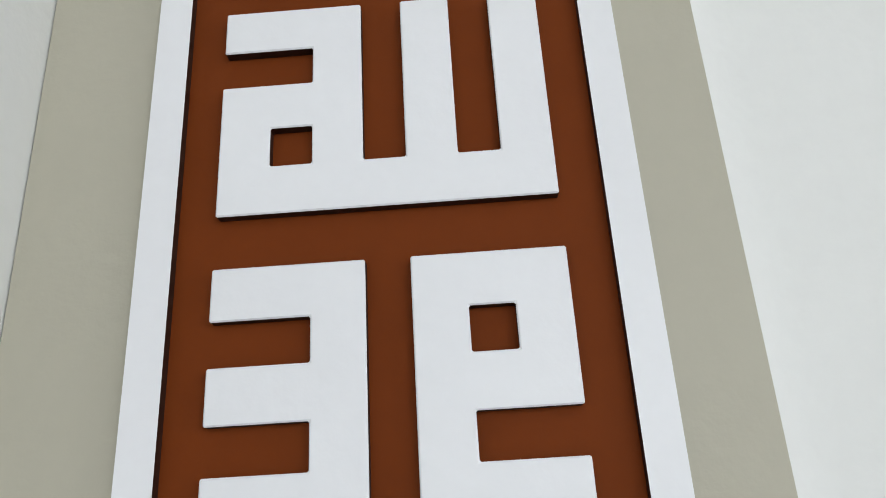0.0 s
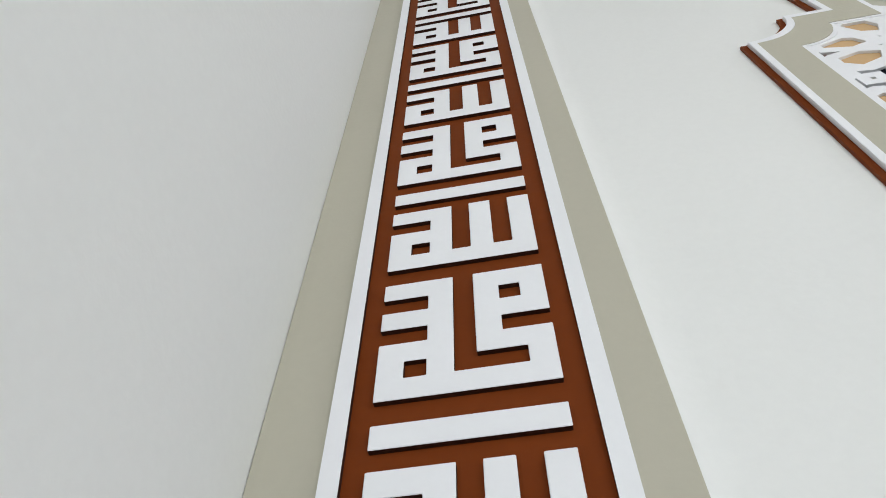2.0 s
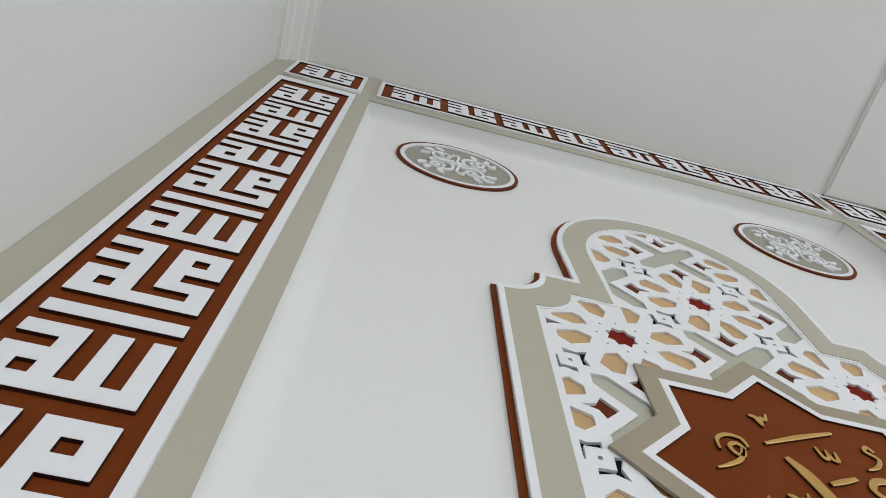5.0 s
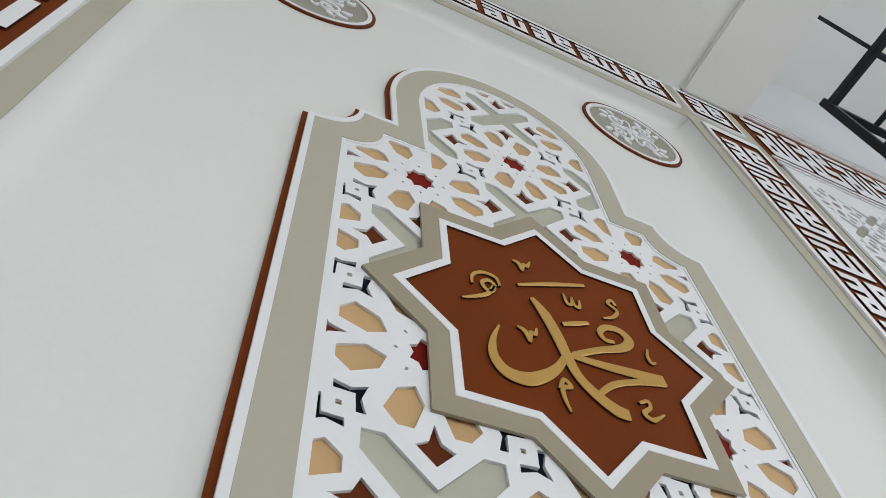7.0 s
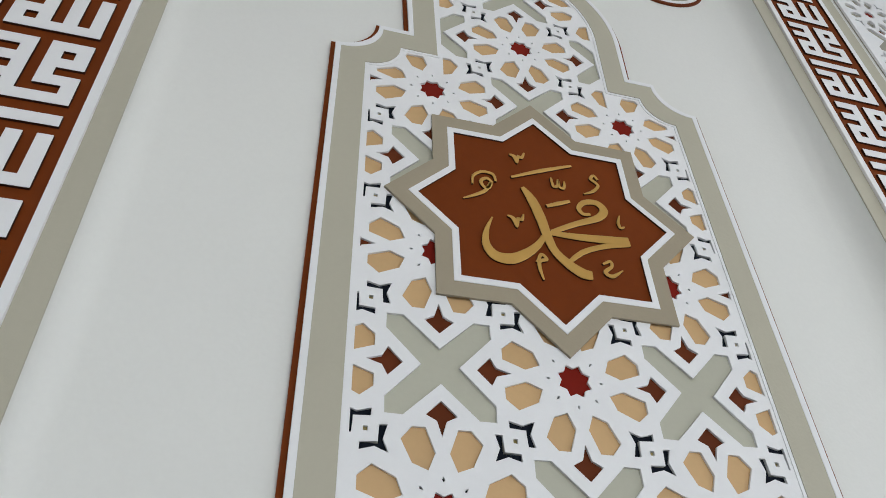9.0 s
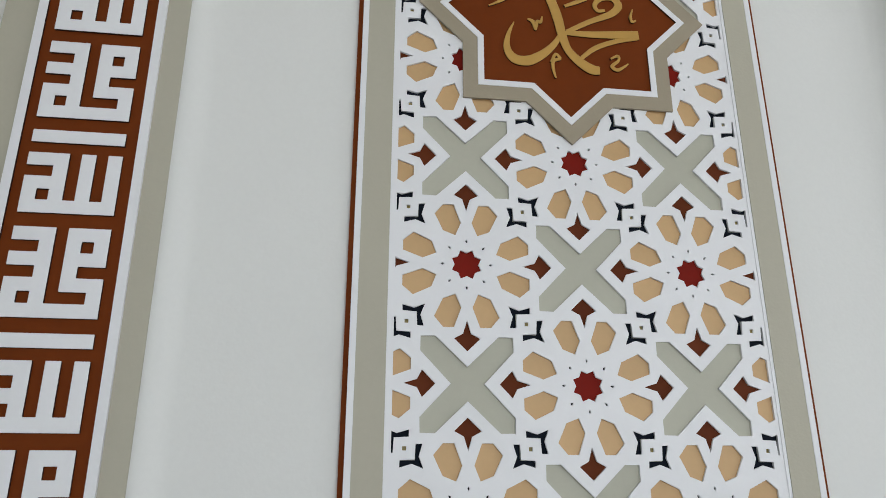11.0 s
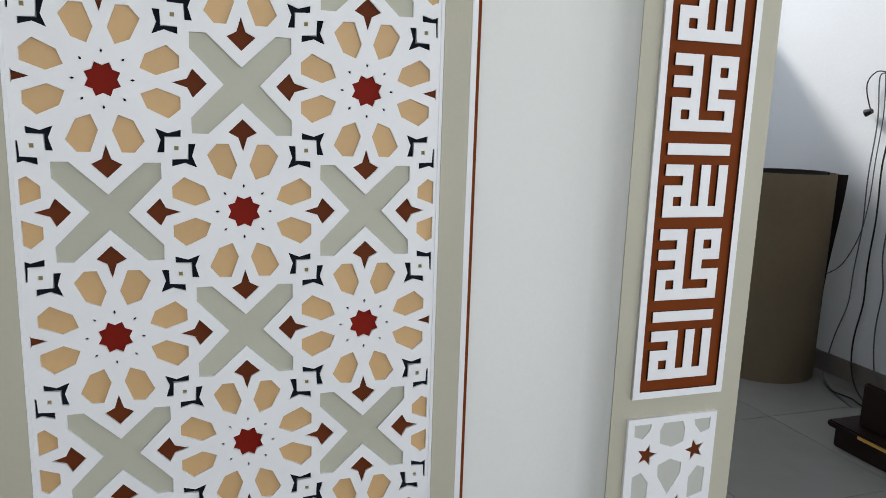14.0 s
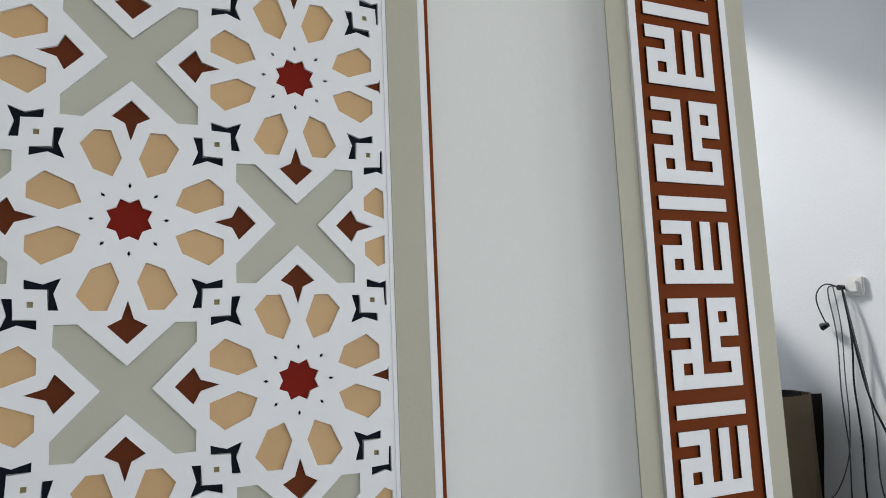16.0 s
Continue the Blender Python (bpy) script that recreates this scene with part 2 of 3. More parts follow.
# coving along the side wall: stepped plaster moulding
bm = bmesh.new()
prof = [(0, -0.115), (0.012, -0.115), (0.014, -0.098), (0.03, -0.09), (0.036, -0.066), (0.062, -0.05), (0.07, -0.030), (0.092, -0.024), (0.096, -0.008), (0.112, -0.006), (0.112, 0.0), (0, 0)]
a_ = [bm.verts.new((LX + x, -5.0, CZ + z)) for x, z in prof]
b_ = [bm.verts.new((LX + x, FRONT - 0.004, CZ + z)) for x, z in prof]
for i in range(len(prof)):
    j = (i + 1) % len(prof)
    bm.faces.new((a_[i], a_[j], b_[j], b_[i]))
bm.faces.new(a_)
bm.faces.new(b_)
coving = tagged(part("coving", bm, CEIL), "stepped white plaster coving under the ceiling", "coving", kind="structure")

# ---- prayer niche beyond the right pier ----
niche_side = tagged(part("wall_niche_side", boxes((NICHE_X, NICHE_X + 0.2, 0.62, NICHE_Y + 0.2, 0, CZ + 0.6), (NICHE_X - 0.045, NICHE_X + 0.2, -0.20, 0.60, 0, CZ + 0.6)), SIDE), "cool white wall of the prayer niche with a shallow pilaster", "wall", kind="structure")
SILL, HEAD = H0 - 0.10, H0 + 1.52
WX0, WX1 = 1.50, 2.72
niche_rear = tagged(part("wall_niche_rear", boxes((RX, NICHE_X + 0.2, NICHE_Y, NICHE_Y + 0.2, 0, SILL), (RX, NICHE_X + 0.2, NICHE_Y, NICHE_Y + 0.2, HEAD, CZ + 0.6), (RX, WX0, NICHE_Y, NICHE_Y + 0.2, SILL, HEAD), (WX1, NICHE_X + 0.2, NICHE_Y, NICHE_Y + 0.2, SILL, HEAD)), SIDE), "white rear wall of the prayer niche with a window", "wall", kind="structure")
niche_ceiling = tagged(part("niche_ceiling", boxes((RX, NICHE_X, 0.1, NICHE_Y, H0 + 1.6, H0 + 1.75)), CEIL), "white ceiling of the prayer niche", "ceiling", kind="structure")
skirting = tagged(part("baseboard", boxes((NICHE_X - 0.012, NICHE_X - 0.001, 0.62, NICHE_Y, 0.0, 0.095), (RX + 0.013, NICHE_X - 0.013, NICHE_Y - 0.012, NICHE_Y - 0.001, 0.0, 0.095), (NICHE_X - 0.057, NICHE_X - 0.046, -0.2, 0.60, 0.0, 0.095), (RX + 0.001, RX + 0.012, 0.0, NICHE_Y - 0.001, 0.0, 0.095)), SKIRT), "taupe tiled skirting along the niche wall", "skirting", kind="structure")
niche_window = tagged(new("window_1"), "white framed window in the niche's rear wall", "window", kind="structure")
part("window_frame", boxes((WX0, WX1, NICHE_Y + 0.08, NICHE_Y + 0.12, SILL, SILL + 0.04), (WX0, WX1, NICHE_Y + 0.08, NICHE_Y + 0.12, HEAD - 0.04, HEAD), (WX0, WX0 + 0.04, NICHE_Y + 0.08, NICHE_Y + 0.12, SILL + 0.04, HEAD - 0.04), (WX1 - 0.04, WX1, NICHE_Y + 0.08, NICHE_Y + 0.12, SILL + 0.04, HEAD - 0.04)), WHITE, niche_window)


# ---- square lettering ----
A_, B_ = 0.0270, 0.02233
CELLS = [A_, B_, A_, B_, A_, B_, A_]
BLOCK = 4 * A_ + 3 * B_
GAP = 0.02825
PITCH = 2 * BLOCK + 2 * GAP
TALL = ("1110101", "0010101", "1110101", "1010101", "1111111")
KNOT = ("1110111", "0010101", "1110111", "0010100", "1110111", "1010001", "1111111")


def glyph(name, rows, y_front, y_back, material, sx=1.0, sz=1.0):
    """Letter from a grid of strokes and gaps, origin at its lower left corner; edges eased."""
    xs = [0.0]
    for c in CELLS:
        xs.append(xs[-1] + c * sx)
    zs = [0.0]
    for i in range(len(rows)):
        zs.append(zs[-1] + (A_, B_)[i % 2] * sz)
    bm = bmesh.new()
    grid = {}

    def v(i, j, y):
        if (i, j, y) not in grid:
            grid[i, j, y] = bm.verts.new((xs[i], y, zs[j]))
        return grid[i, j, y]

    on = {(i, j) for j, row in enumerate(reversed(rows)) for i, c in enumerate(row) if c == "1"}
    for i, j in on:
        bm.faces.new((v(i, j, y_front), v(i + 1, j, y_front), v(i + 1, j + 1, y_front), v(i, j + 1, y_front)))
        for di, dj, p, q in ((-1, 0, (i, j), (i, j + 1)), (1, 0, (i + 1, j + 1), (i + 1, j)), (0, -1, (i + 1, j), (i, j)), (0, 1, (i, j + 1), (i + 1, j + 1))):
            if (i + di, j + dj) not in on:
                bm.faces.new((v(*p, y_front), v(*q, y_front), v(*q, y_back), v(*p, y_back)))
    bmesh.ops.dissolve_limit(bm, angle_limit=0.01, verts=bm.verts, edges=bm.edges)
    rim = [e for e in bm.edges if len(e.link_faces) == 2 and abs(e.verts[0].co.y - y_front) < 1e-6 and abs(e.verts[1].co.y - y_front) < 1e-6 and e.calc_face_angle(0) > 1]
    up = [e for e in bm.edges if len(e.link_faces) == 2 and abs(e.verts[0].co.y - e.verts[1].co.y) > 0.005]
    bmesh.ops.bevel(bm, geom=rim + up, offset=0.0008, segments=1, affect="EDGES", clamp_overlap=True)
    return dark_edged(mesh_of(name, bm, material))


FACE, BED = -0.0680, FRONT - 0.0045
G_TALL = glyph("upright_letter", TALL, FACE, BED, WHITE)
G_KNOT = glyph("knotted_letter", KNOT, FACE, BED, WHITE)
G_BAR = dark_edged(mesh_of("letter_bar", box(bmesh.new(), 0, BLOCK, FACE, BED, 0, A_, 0.0008, 1), WHITE))


def set_at(name, me, parent, x, z, label="", y=0.0, sx=1.0, sz=1.0):
    ob = part(name, me, None, parent, label)
    ob.location = (x, y, z)
    ob.scale = (sx, 1, sz)
    return ob


def frieze(name, label, x0, x1, z0, z1, frame=0.0135, top=0.0135):
    """White moulded frame round a russet bed on the pier; returns the thing."""
    t = thing(name, label, "frieze", "lettered friezes")
    part("bed", sheet("bed", [rect(x0 + 0.004, x1 - 0.004, z0 + 0.004, z1 - 0.004)], FRONT - 0.0062, FRONT - 0.0042, BROWN), None, t, "russet brown painted bed")
    part("frame", dark_edged(sheet("frame", [rect(x0, x1, z0, z1), rect(x0 + frame, x1 - frame, z0 + frame, z1 - top)], FACE + 0.0006, FRONT - 0.0042, WHITE), ((x0 + x1) / 2, (z0 + z1) / 2)), None, t, "white frame moulding")
    return t


BAR0 = H0 - 0.432     # top of one bar; the others follow at the pitch
for x in (-0.949 - BLOCK, 0.949):
    xm = x + BLOCK / 2
    t = frieze("frieze", "tall russet frieze with raised white square lettering", xm - (0.1270 if x < 0 else 0.1255), xm + (0.1290 if x < 0 else 0.1385), H0 - 1.468, H0 + 1.910, 0.0185, 0.046)
    for k in range(-2, 6):
        zt = BAR0 + PITCH * k
        set_at("letter_bar", G_BAR, t, x, zt - A_)
        set_at("upright_letter", G_TALL, t, x, zt - BLOCK)
        set_at("knotted_letter", G_KNOT, t, x, zt + GAP)

# corner fields and the frieze along the top
TZ0, TZ1 = H0 + 1.973, H0 + 2.236
TS = 0.94
for xm in (-1.030, 1.030):
    t = frieze("corner_field", "small russet corner field with white square letters", xm - 0.131, xm + 0.131, TZ0, TZ1, 0.0135, 0.030)
    set_at("knotted_letter", G_KNOT, t, xm - BLOCK / 2, TZ0 + 0.045, sz=TS)
t = frieze("top_frieze", "long russet frieze with raised white letters under the ceiling", -0.845, 0.845, TZ0, TZ1, 0.0135, 0.030)
for i in range(8):
    x = -(8 * BLOCK + 7 * GAP) / 2 + i * (BLOCK + GAP)
    zl = TZ0 + 0.045
    if i % 2 == 0:
        set_at("upright_letter", G_TALL, t, x, zl, sz=TS)
        set_at("letter_bar", G_BAR, t, x, zl + (BLOCK - A_) * TS, sz=TS)
    else:
        set_at("knotted_letter", G_KNOT, t, x, zl, sz=TS)

# olive painted facing of the piers and of the head
facing = tagged(new("wall_facing"), "olive grey painted band round the recess", "wall facing", kind="structure")
OY = FRONT - 0.004
part("facing_strip", sheet("facing_strip", [rect(LX + 0.001, -NX, 0, CZ - 0.004)], OY, FRONT - 0.0005, OLIVE), None, facing)
part("facing_strip", sheet("facing_strip", [rect(NX, RX, 0, CZ - 0.024)], OY, FRONT - 0.0005, OLIVE), None, facing)
part("facing_strip", sheet("facing_strip", [rect(-NX + 0.0005, NX - 0.0005, NZ, CZ - 0.004)], OY, FRONT - 0.0005, OLIVE), None, facing)


# ---- carved panel ----
def outline(d, low):
    """The panel's outline, drawn in by d from its edge, from the lower right round over the ogee head."""
    w, c = 0.489 - d, 0.309 - d
    tip, cusp = 0.856 - 0.75 * d, 0.960 - d
    r = cusp - tip
    pts = [(w, low)]
    pts += [(w - r * math.sin(a), cusp - r * math.cos(a)) for a in [math.pi / 2 * i / 10 for i in range(11)]]
    pts += [(c, cusp)]
    a, b, zc = 0.315 - d, 0.351 - d, 1.13
    pts += [(a * math.cos(q), zc + b * math.sin(q)) for q in [math.pi * i / 56 for i in range(57)]]
    left = [(-x, z) for x, z in reversed(pts[:12])]
    pts += [(-c, cusp)] + left
    return [(x, z + H0) for x, z in pts]


S = 0.25
LOW = -1.80
panel = thing("carved_panel", "tall arched wall panel with white pierced star lattice over coloured insets", "wall panel")
part("backing_board", sheet("backing_board", [outline(-0.0105, LOW - 0.0105), outline(0.010, LOW + 0.010)], 0.0004, BACK - 0.0005, BROWN), None, panel, "russet brown backing edge")
part("core_board", plate("core_board", outline(0.0105, LOW + 0.0105), 0.0042, BACK - 0.0006, SAGE), None, panel)
part("border", sheet("border", [outline(0.0, LOW), outline(0.0135, LOW + 0.0135)], -0.0088, 0.0002, WHITE, 0.0008), None, panel, "white outer edge moulding")
part("border_field", sheet("border_field", [outline(0.0138, LOW + 0.0138), outline(0.0740, LOW + 0.0740)], -0.0078, 0.0040, OLIVE), None, panel, "olive grey border field")
part("inner_edge", sheet("inner_edge", [outline(0.0743, LOW + 0.0743), outline(0.0815, LOW + 0.0815)], -0.0066, 0.0040, WHITE), None, panel, "white inner edge")

PETAL = [(0.257, 0.095), (0.298, 0.201), (0.452, 0.275), (0.541, 0.200), (0.541, 0.109), (0.374, 0.047)]
ROSE = [((0.136 if i % 2 else 0.102) * math.cos(math.pi / 8 * i), (0.136 if i % 2 else 0.102) * math.sin(math.pi / 8 * i)) for i in range(16)]
CROSS = [(0.137, 0.0), (0.385, 0.262), (0.383, 0.383), (0.262, 0.385), (0.0, 0.137), (-0.262, 0.385), (-0.383, 0.383), (-0.385, 0.262), (-0.137, 0.0), (-0.385, -0.262), (-0.383, -0.383), (-0.262, -0.385), (0.0, -0.137), (0.262, -0.385), (0.383, -0.383), (0.385, -0.262)]
ARROW = [(0.482, 0.0), (0.592, -0.034), (0.632, -0.110), (0.738, 0.0), (0.632, 0.110), (0.592, 0.034)]
BRACKET = [(0.350, 0.350), (0.440, 0.386), (0.536, 0.358), (0.534, 0.412), (0.438, 0.418), (0.418, 0.418), (0.418, 0.438), (0.412, 0.534), (0.358, 0.536), (0.386, 0.440)]
BEAD = [(0.188, 0.0), (0.206, -0.010), (0.224, 0.0), (0.206, 0.010)]
DOTS = [(0.484, 0.484), (0.516, 0.484), (0.516, 0.516), (0.484, 0.516)]


def turned(loop, quarter, flip=False):
    if flip:
        loop = [(z, x) for x, z in reversed(loop)]
    c, s = ((1, 0), (0, 1), (-1, 0), (0, -1))[quarter]
    return [(c * x - s * z, s * x + c * z) for x, z in loop]


def grown(loop, d):
    """The loop widened by about d, for insets that reach under their cut-outs."""
    cx, cz = sum(p[0] for p in loop) / len(loop), sum(p[1] for p in loop) / len(loop)
    out = []
    for x, z in loop:
        r = math.hypot(x - cx, z - cz) or 1
        out.append((x + (x - cx) / r * d, z + (z - cz) / r * d))
    return out


def metres(loop, cx=0.0, cz=0.0):
    return [((x + cx) * S, (z + cz) * S) for x, z in loop]


DIAG = [(math.cos(math.pi / 4) * x - math.sin(math.pi / 4) * z, math.sin(math.pi / 4) * x + math.cos(math.pi / 4) * z) for x, z in BEAD]
STAR_CUTS = [("star_inset", ROSE, RED)]
for n in range(4):
    STAR_CUTS += [("petal_inset", turned(PETAL, n), TAN), ("petal_inset", turned(PETAL, n, True), TAN), ("arrow_inset", turned(ARROW, n), DARKBROWN)]
    STAR_CUTS += [("bracket_inset", turned(BRACKET, n), BLACK), ("bead_inset", turned(BEAD, n), BLACK), ("bead_inset", turned(DIAG, n), BLACK)]
inside = []
R_MED = 0.286
MZ = 0.400


def shown(cx, cz, reach):
    """Whether a cut-out centred there lies within the border and beyond the medallion."""
    if abs(cx) - reach > 0.40 or cz < LOW + 0.06:
        return False
    if cz - reach > 0.89 and (abs(cx) - reach > 0.235 or (abs(cx) / 0.235) ** 2 + (max(cz - 1.13, 0) / 0.275) ** 2 > 1.45):
        return False
    return math.hypot(cx, cz - MZ) + reach > 0.262


def within_loop(p, loop):
    hit = False
    for (x0, z0), (x1, z1) in zip(loop, loop[1:] + loop[:1]):
        if (z0 > p[1]) != (z1 > p[1]) and p[0] < x0 + (p[1] - z0) / (z1 - z0) * (x1 - x0):
            hit = not hit
    return hit


def nearest(p, loop):
    best, at = 1e9, p
    for (x0, z0), (x1, z1) in zip(loop, loop[1:] + loop[:1]):
        dx, dz = x1 - x0, z1 - z0
        u = max(0.0, min(1.0, ((p[0] - x0) * dx + (p[1] - z0) * dz) / (dx * dx + dz * dz + 1e-12)))
        q = (x0 + u * dx, z0 + u * dz)
        d = (q[0] - p[0]) ** 2 + (q[1] - p[1]) ** 2
        if d < best:
            best, at = d, q
    return at


def trimmed(loop, edge, limit):
    """The loop, cut back along the edge where it reaches beyond; None if too little is left."""
    if all(within_loop(p, edge) for p in loop):
        return loop, False
    beyond = [p for p in loop if not within_loop(p, edge)]
    far = (sum(p[0] for p in beyond) / len(beyond), sum(p[1] for p in beyond) / len(beyond))
    q = nearest(far, edge)
    nx, nz = far[0] - q[0], far[1] - q[1]
    ln = math.hypot(nx, nz)
    if ln < 1e-6:
        return None, True
    nx, nz = nx / ln, nz / ln
    if abs(nx) > 0.96:
        nx, nz = math.copysign(1.0, nx), 0.0
    out = []
    for a, b in zip(loop, loop[1:] + loop[:1]):
        da = (a[0] - q[0]) * nx + (a[1] - q[1]) * nz
        db = (b[0] - q[0]) * nx + (b[1] - q[1]) * nz
        if da <= 0:
            out.append(a)
        if (da < 0) != (db < 0) and da != db:
            u = da / (da - db)
            out.append((a[0] + (b[0] - a[0]) * u, a[1] + (b[1] - a[1]) * u))
    clean = []
    for p in out:
        if not clean or math.hypot(p[0] - clean[-1][0], p[1] - clean[-1][1]) > 0.0006:
            clean.append(p)
    if len(clean) < 3 or any(not within_loop(p, limit) for p in clean):
        return None, True
    area = 0.5 * abs(sum(a[0] * b[1] - b[0] * a[1] for a, b in zip(clean, clean[1:] + clean[:1])))
    return (clean, True) if area > 6e-5 else (None, True)


LIMIT = outline(0.0850, LOW + 0.0850)
EDGE = outline(0.0885, LOW + 0.0885)
cuts, pieces = [], []
for j in range(-7, 7):
    for i in range(-2, 3):
        todo = STAR_CUTS if (i + j) % 2 == 0 else [("cross_inset", CROSS, SAGE)]
        if i < 2:
            todo = todo + [("dot_inset", DOTS, DOT)]
        for name, loop, mat in todo:
            mx = sum(p[0] for p in loop) / len(loop)
            mz = sum(p[1] for p in loop) / len(loop)
            reach = S * max(math.hypot(x - mx, z - mz) for x, z in loop)
            if (name == "cross_inset" and abs(i) == 2) or not shown((i + mx) * S, (j + mz) * S, reach):
                continue
            cut, short = trimmed([(x, z + H0) for x, z in metres(loop, i, j)], EDGE, LIMIT)
            if cut and not (short and (name in ("bead_inset", "dot_inset") or name == "bracket_inset" and j > 2)):
                cuts.append(cut)
                pieces.append((name, loop, mat, i, j, cut if short else None))
part("lattice_screen", sheet("lattice_screen", [outline(0.0745, LOW + 0.0745)] + cuts, -0.0050, 0.0002, WHITE), None, panel, "white pierced star lattice")

# insets set behind the cut-outs, one mesh for each shape
shapes = {}
for name, loop, mat, i, j, short in pieces:
    if short:
        part(name, plate(name, short, 0.0004, 0.0038, mat), None, panel)
        continue
    key = (name, tuple(loop))
    if key not in shapes:
        shapes[key] = plate(name, metres(grown(loop, 0.008)), 0.0004, 0.0038, mat)
    set_at(name, shapes[key], panel, i * S, j * S + H0)


# ---- star medallion ----
def star(r):
    k = math.cos(math.pi / 4) / math.cos(math.pi / 8)
    return [((r if n % 2 == 0 else r * k) * math.cos(math.pi / 8 * n), H0 + MZ + (r if n % 2 == 0 else r * k) * math.sin(math.pi / 8 * n)) for n in range(16)]


MX = -0.003
medal = thing("star_medallion", "eight-pointed russet medallion with gold script and taupe border", "medallion")
part("bed", plate("bed", star(R_MED + 0.01), -0.0072, -0.0052, BROWN), None, medal, "russet brown field")
# shade on the edge's inner sides is put into their dark colour
part("edge", dark_edged(sheet("edge", [star(R_MED + 0.021), star(R_MED)], -0.0122, -0.0052, WHITE, 0.0008), (0.0, H0 + MZ)), None, medal, "white edge moulding")
part("border", sheet("border", [star(R_MED + 0.070), star(R_MED + 0.0213)], -0.0112, -0.0052, TAUPE), None, medal, "taupe border")


def stroke(name, pts, widths, y_front=-0.0125, y_back=-0.0071, steps=7):
    """A flat cut brush stroke along a smooth line, of varying width, with eased edges."""
    n = len(pts)
    line = []
    for k in range(n - 1):
        p0, p1, p2, p3 = (Vector(pts[max(k - 1, 0)]), Vector(pts[k]), Vector(pts[k + 1]), Vector(pts[min(k + 2, n - 1)]))
        for s in range(steps):
            u = s / steps
            p = 0.5 * ((2 * p1) + (p2 - p0) * u + (2 * p0 - 5 * p1 + 4 * p2 - p3) * u * u + (3 * p1 - p0 - 3 * p2 + p3) * u ** 3)
            line.append((p, widths[k] + (widths[k + 1] - widths[k]) * u))
    line.append((Vector(pts[-1]), widths[-1]))
    bm = bmesh.new()
    rows = []
    for k, (p, w) in enumerate(line):
        d = (line[min(k + 1, len(line) - 1)][0] - line[max(k - 1, 0)][0])
        d = d.normalized() if d.length else Vector((1, 0))
        nrm = Vector((-d.y, d.x)) * w / 2
        e = min(0.0012, w * 0.25)
        inn = nrm * (1 - 2 * e / max(w, 1e-6))
        rows.append([bm.verts.new((q.x + MX, y, q.y + H0)) for q, y in ((p + nrm, y_back), (p + nrm, y_front + e), (p + inn, y_front), (p - inn, y_front), (p - nrm, y_front + e), (p - nrm, y_back))])
    for a, b in zip(rows, rows[1:]):
        for m in range(5):
            bm.faces.new((a[m], a[m + 1], b[m + 1], b[m]))
    bm.faces.new(rows[0])
    bm.faces.new(rows[-1])
    bmesh.ops.recalc_face_normals(bm, faces=bm.faces)
    return part(name, dark_edged(mesh_of(name, bm, GOLD)), None, medal)


stroke("gold_stroke", [(-0.051, 0.464), (-0.033, 0.432), (-0.019, 0.385), (-0.009, 0.333), (0.003, 0.295), (0.028, 0.266), (0.056, 0.247), (0.078, 0.244)], [0.010, 0.024, 0.025, 0.022, 0.020, 0.024, 0.027, 0.022])
stroke("gold_stroke", [(-0.128, 0.361), (-0.143, 0.323), (-0.146, 0.286), (-0.129, 0.260), (-0.097, 0.257), (-0.064, 0.275), (-0.033, 0.305), (-0.010, 0.342)], [0.003, 0.011, 0.018, 0.025, 0.027, 0.022, 0.016, 0.010], -0.0122)
stroke("gold_stroke", [(0.103, 0.417), (0.085, 0.415), (0.078, 0.431), (0.095, 0.451), (0.125, 0.455), (0.139, 0.435), (0.119, 0.409), (0.065, 0.382), (0.028, 0.361), (0.003, 0.346)], [0.008, 0.010, 0.012, 0.014, 0.017, 0.021, 0.018, 0.014, 0.013, 0.012], -0.0119)
stroke("gold_stroke", [(-0.001, 0.343), (0.062, 0.344), (0.130, 0.349), (0.184, 0.353)], [0.012, 0.018, 0.022, 0.025], -0.0121)
stroke("gold_stroke", [(0.181, 0.345), (0.123, 0.330), (0.069, 0.305), (0.031, 0.271)], [0.012, 0.013, 0.013, 0.010], -0.0116)
stroke("gold_bar", [(-0.075, 0.490), (0.002, 0.528), (0.079, 0.562)], [0.006, 0.011, 0.007])
stroke("gold_bar", [(0.000, 0.419), (0.030, 0.433), (0.058, 0.446)], [0.008, 0.011, 0.008])
stroke("gold_mark", [(-0.073, 0.563), (-0.061, 0.559), (-0.056, 0.539), (-0.051, 0.560), (-0.043, 0.559), (-0.035, 0.576)], [0.004, 0.011, 0.004, 0.009, 0.008, 0.004])
stroke("gold_mark", [(-0.094, 0.373), (-0.081, 0.367), (-0.075, 0.344), (-0.070, 0.368), (-0.062, 0.367), (-0.057, 0.383)], [0.004, 0.011, 0.004, 0.009, 0.008, 0.004])
stroke("gold_mark", [(-0.119, 0.462), (-0.132, 0.473), (-0.146, 0.462), (-0.141, 0.446), (-0.129, 0.446), (-0.124, 0.461), (-0.138, 0.435), (-0.162, 0.417), (-0.189, 0.402)], [0.006, 0.008, 0.008, 0.008, 0.009, 0.008, 0.009, 0.008, 0.003])
stroke("gold_mark", [(-0.166, 0.449), (-0.162, 0.475), (-0.141, 0.491), (-0.117, 0.488), (-0.112, 0.467)], [0.004, 0.007, 0.008, 0.008, 0.005])
stroke("gold_mark", [(0.022, 0.510), (0.025, 0.485), (0.035, 0.488), (0.039, 0.508), (0.040, 0.486), (0.050, 0.485), (0.054, 0.505)], [0.005, 0.008, 0.007, 0.005, 0.007, 0.008, 0.005])
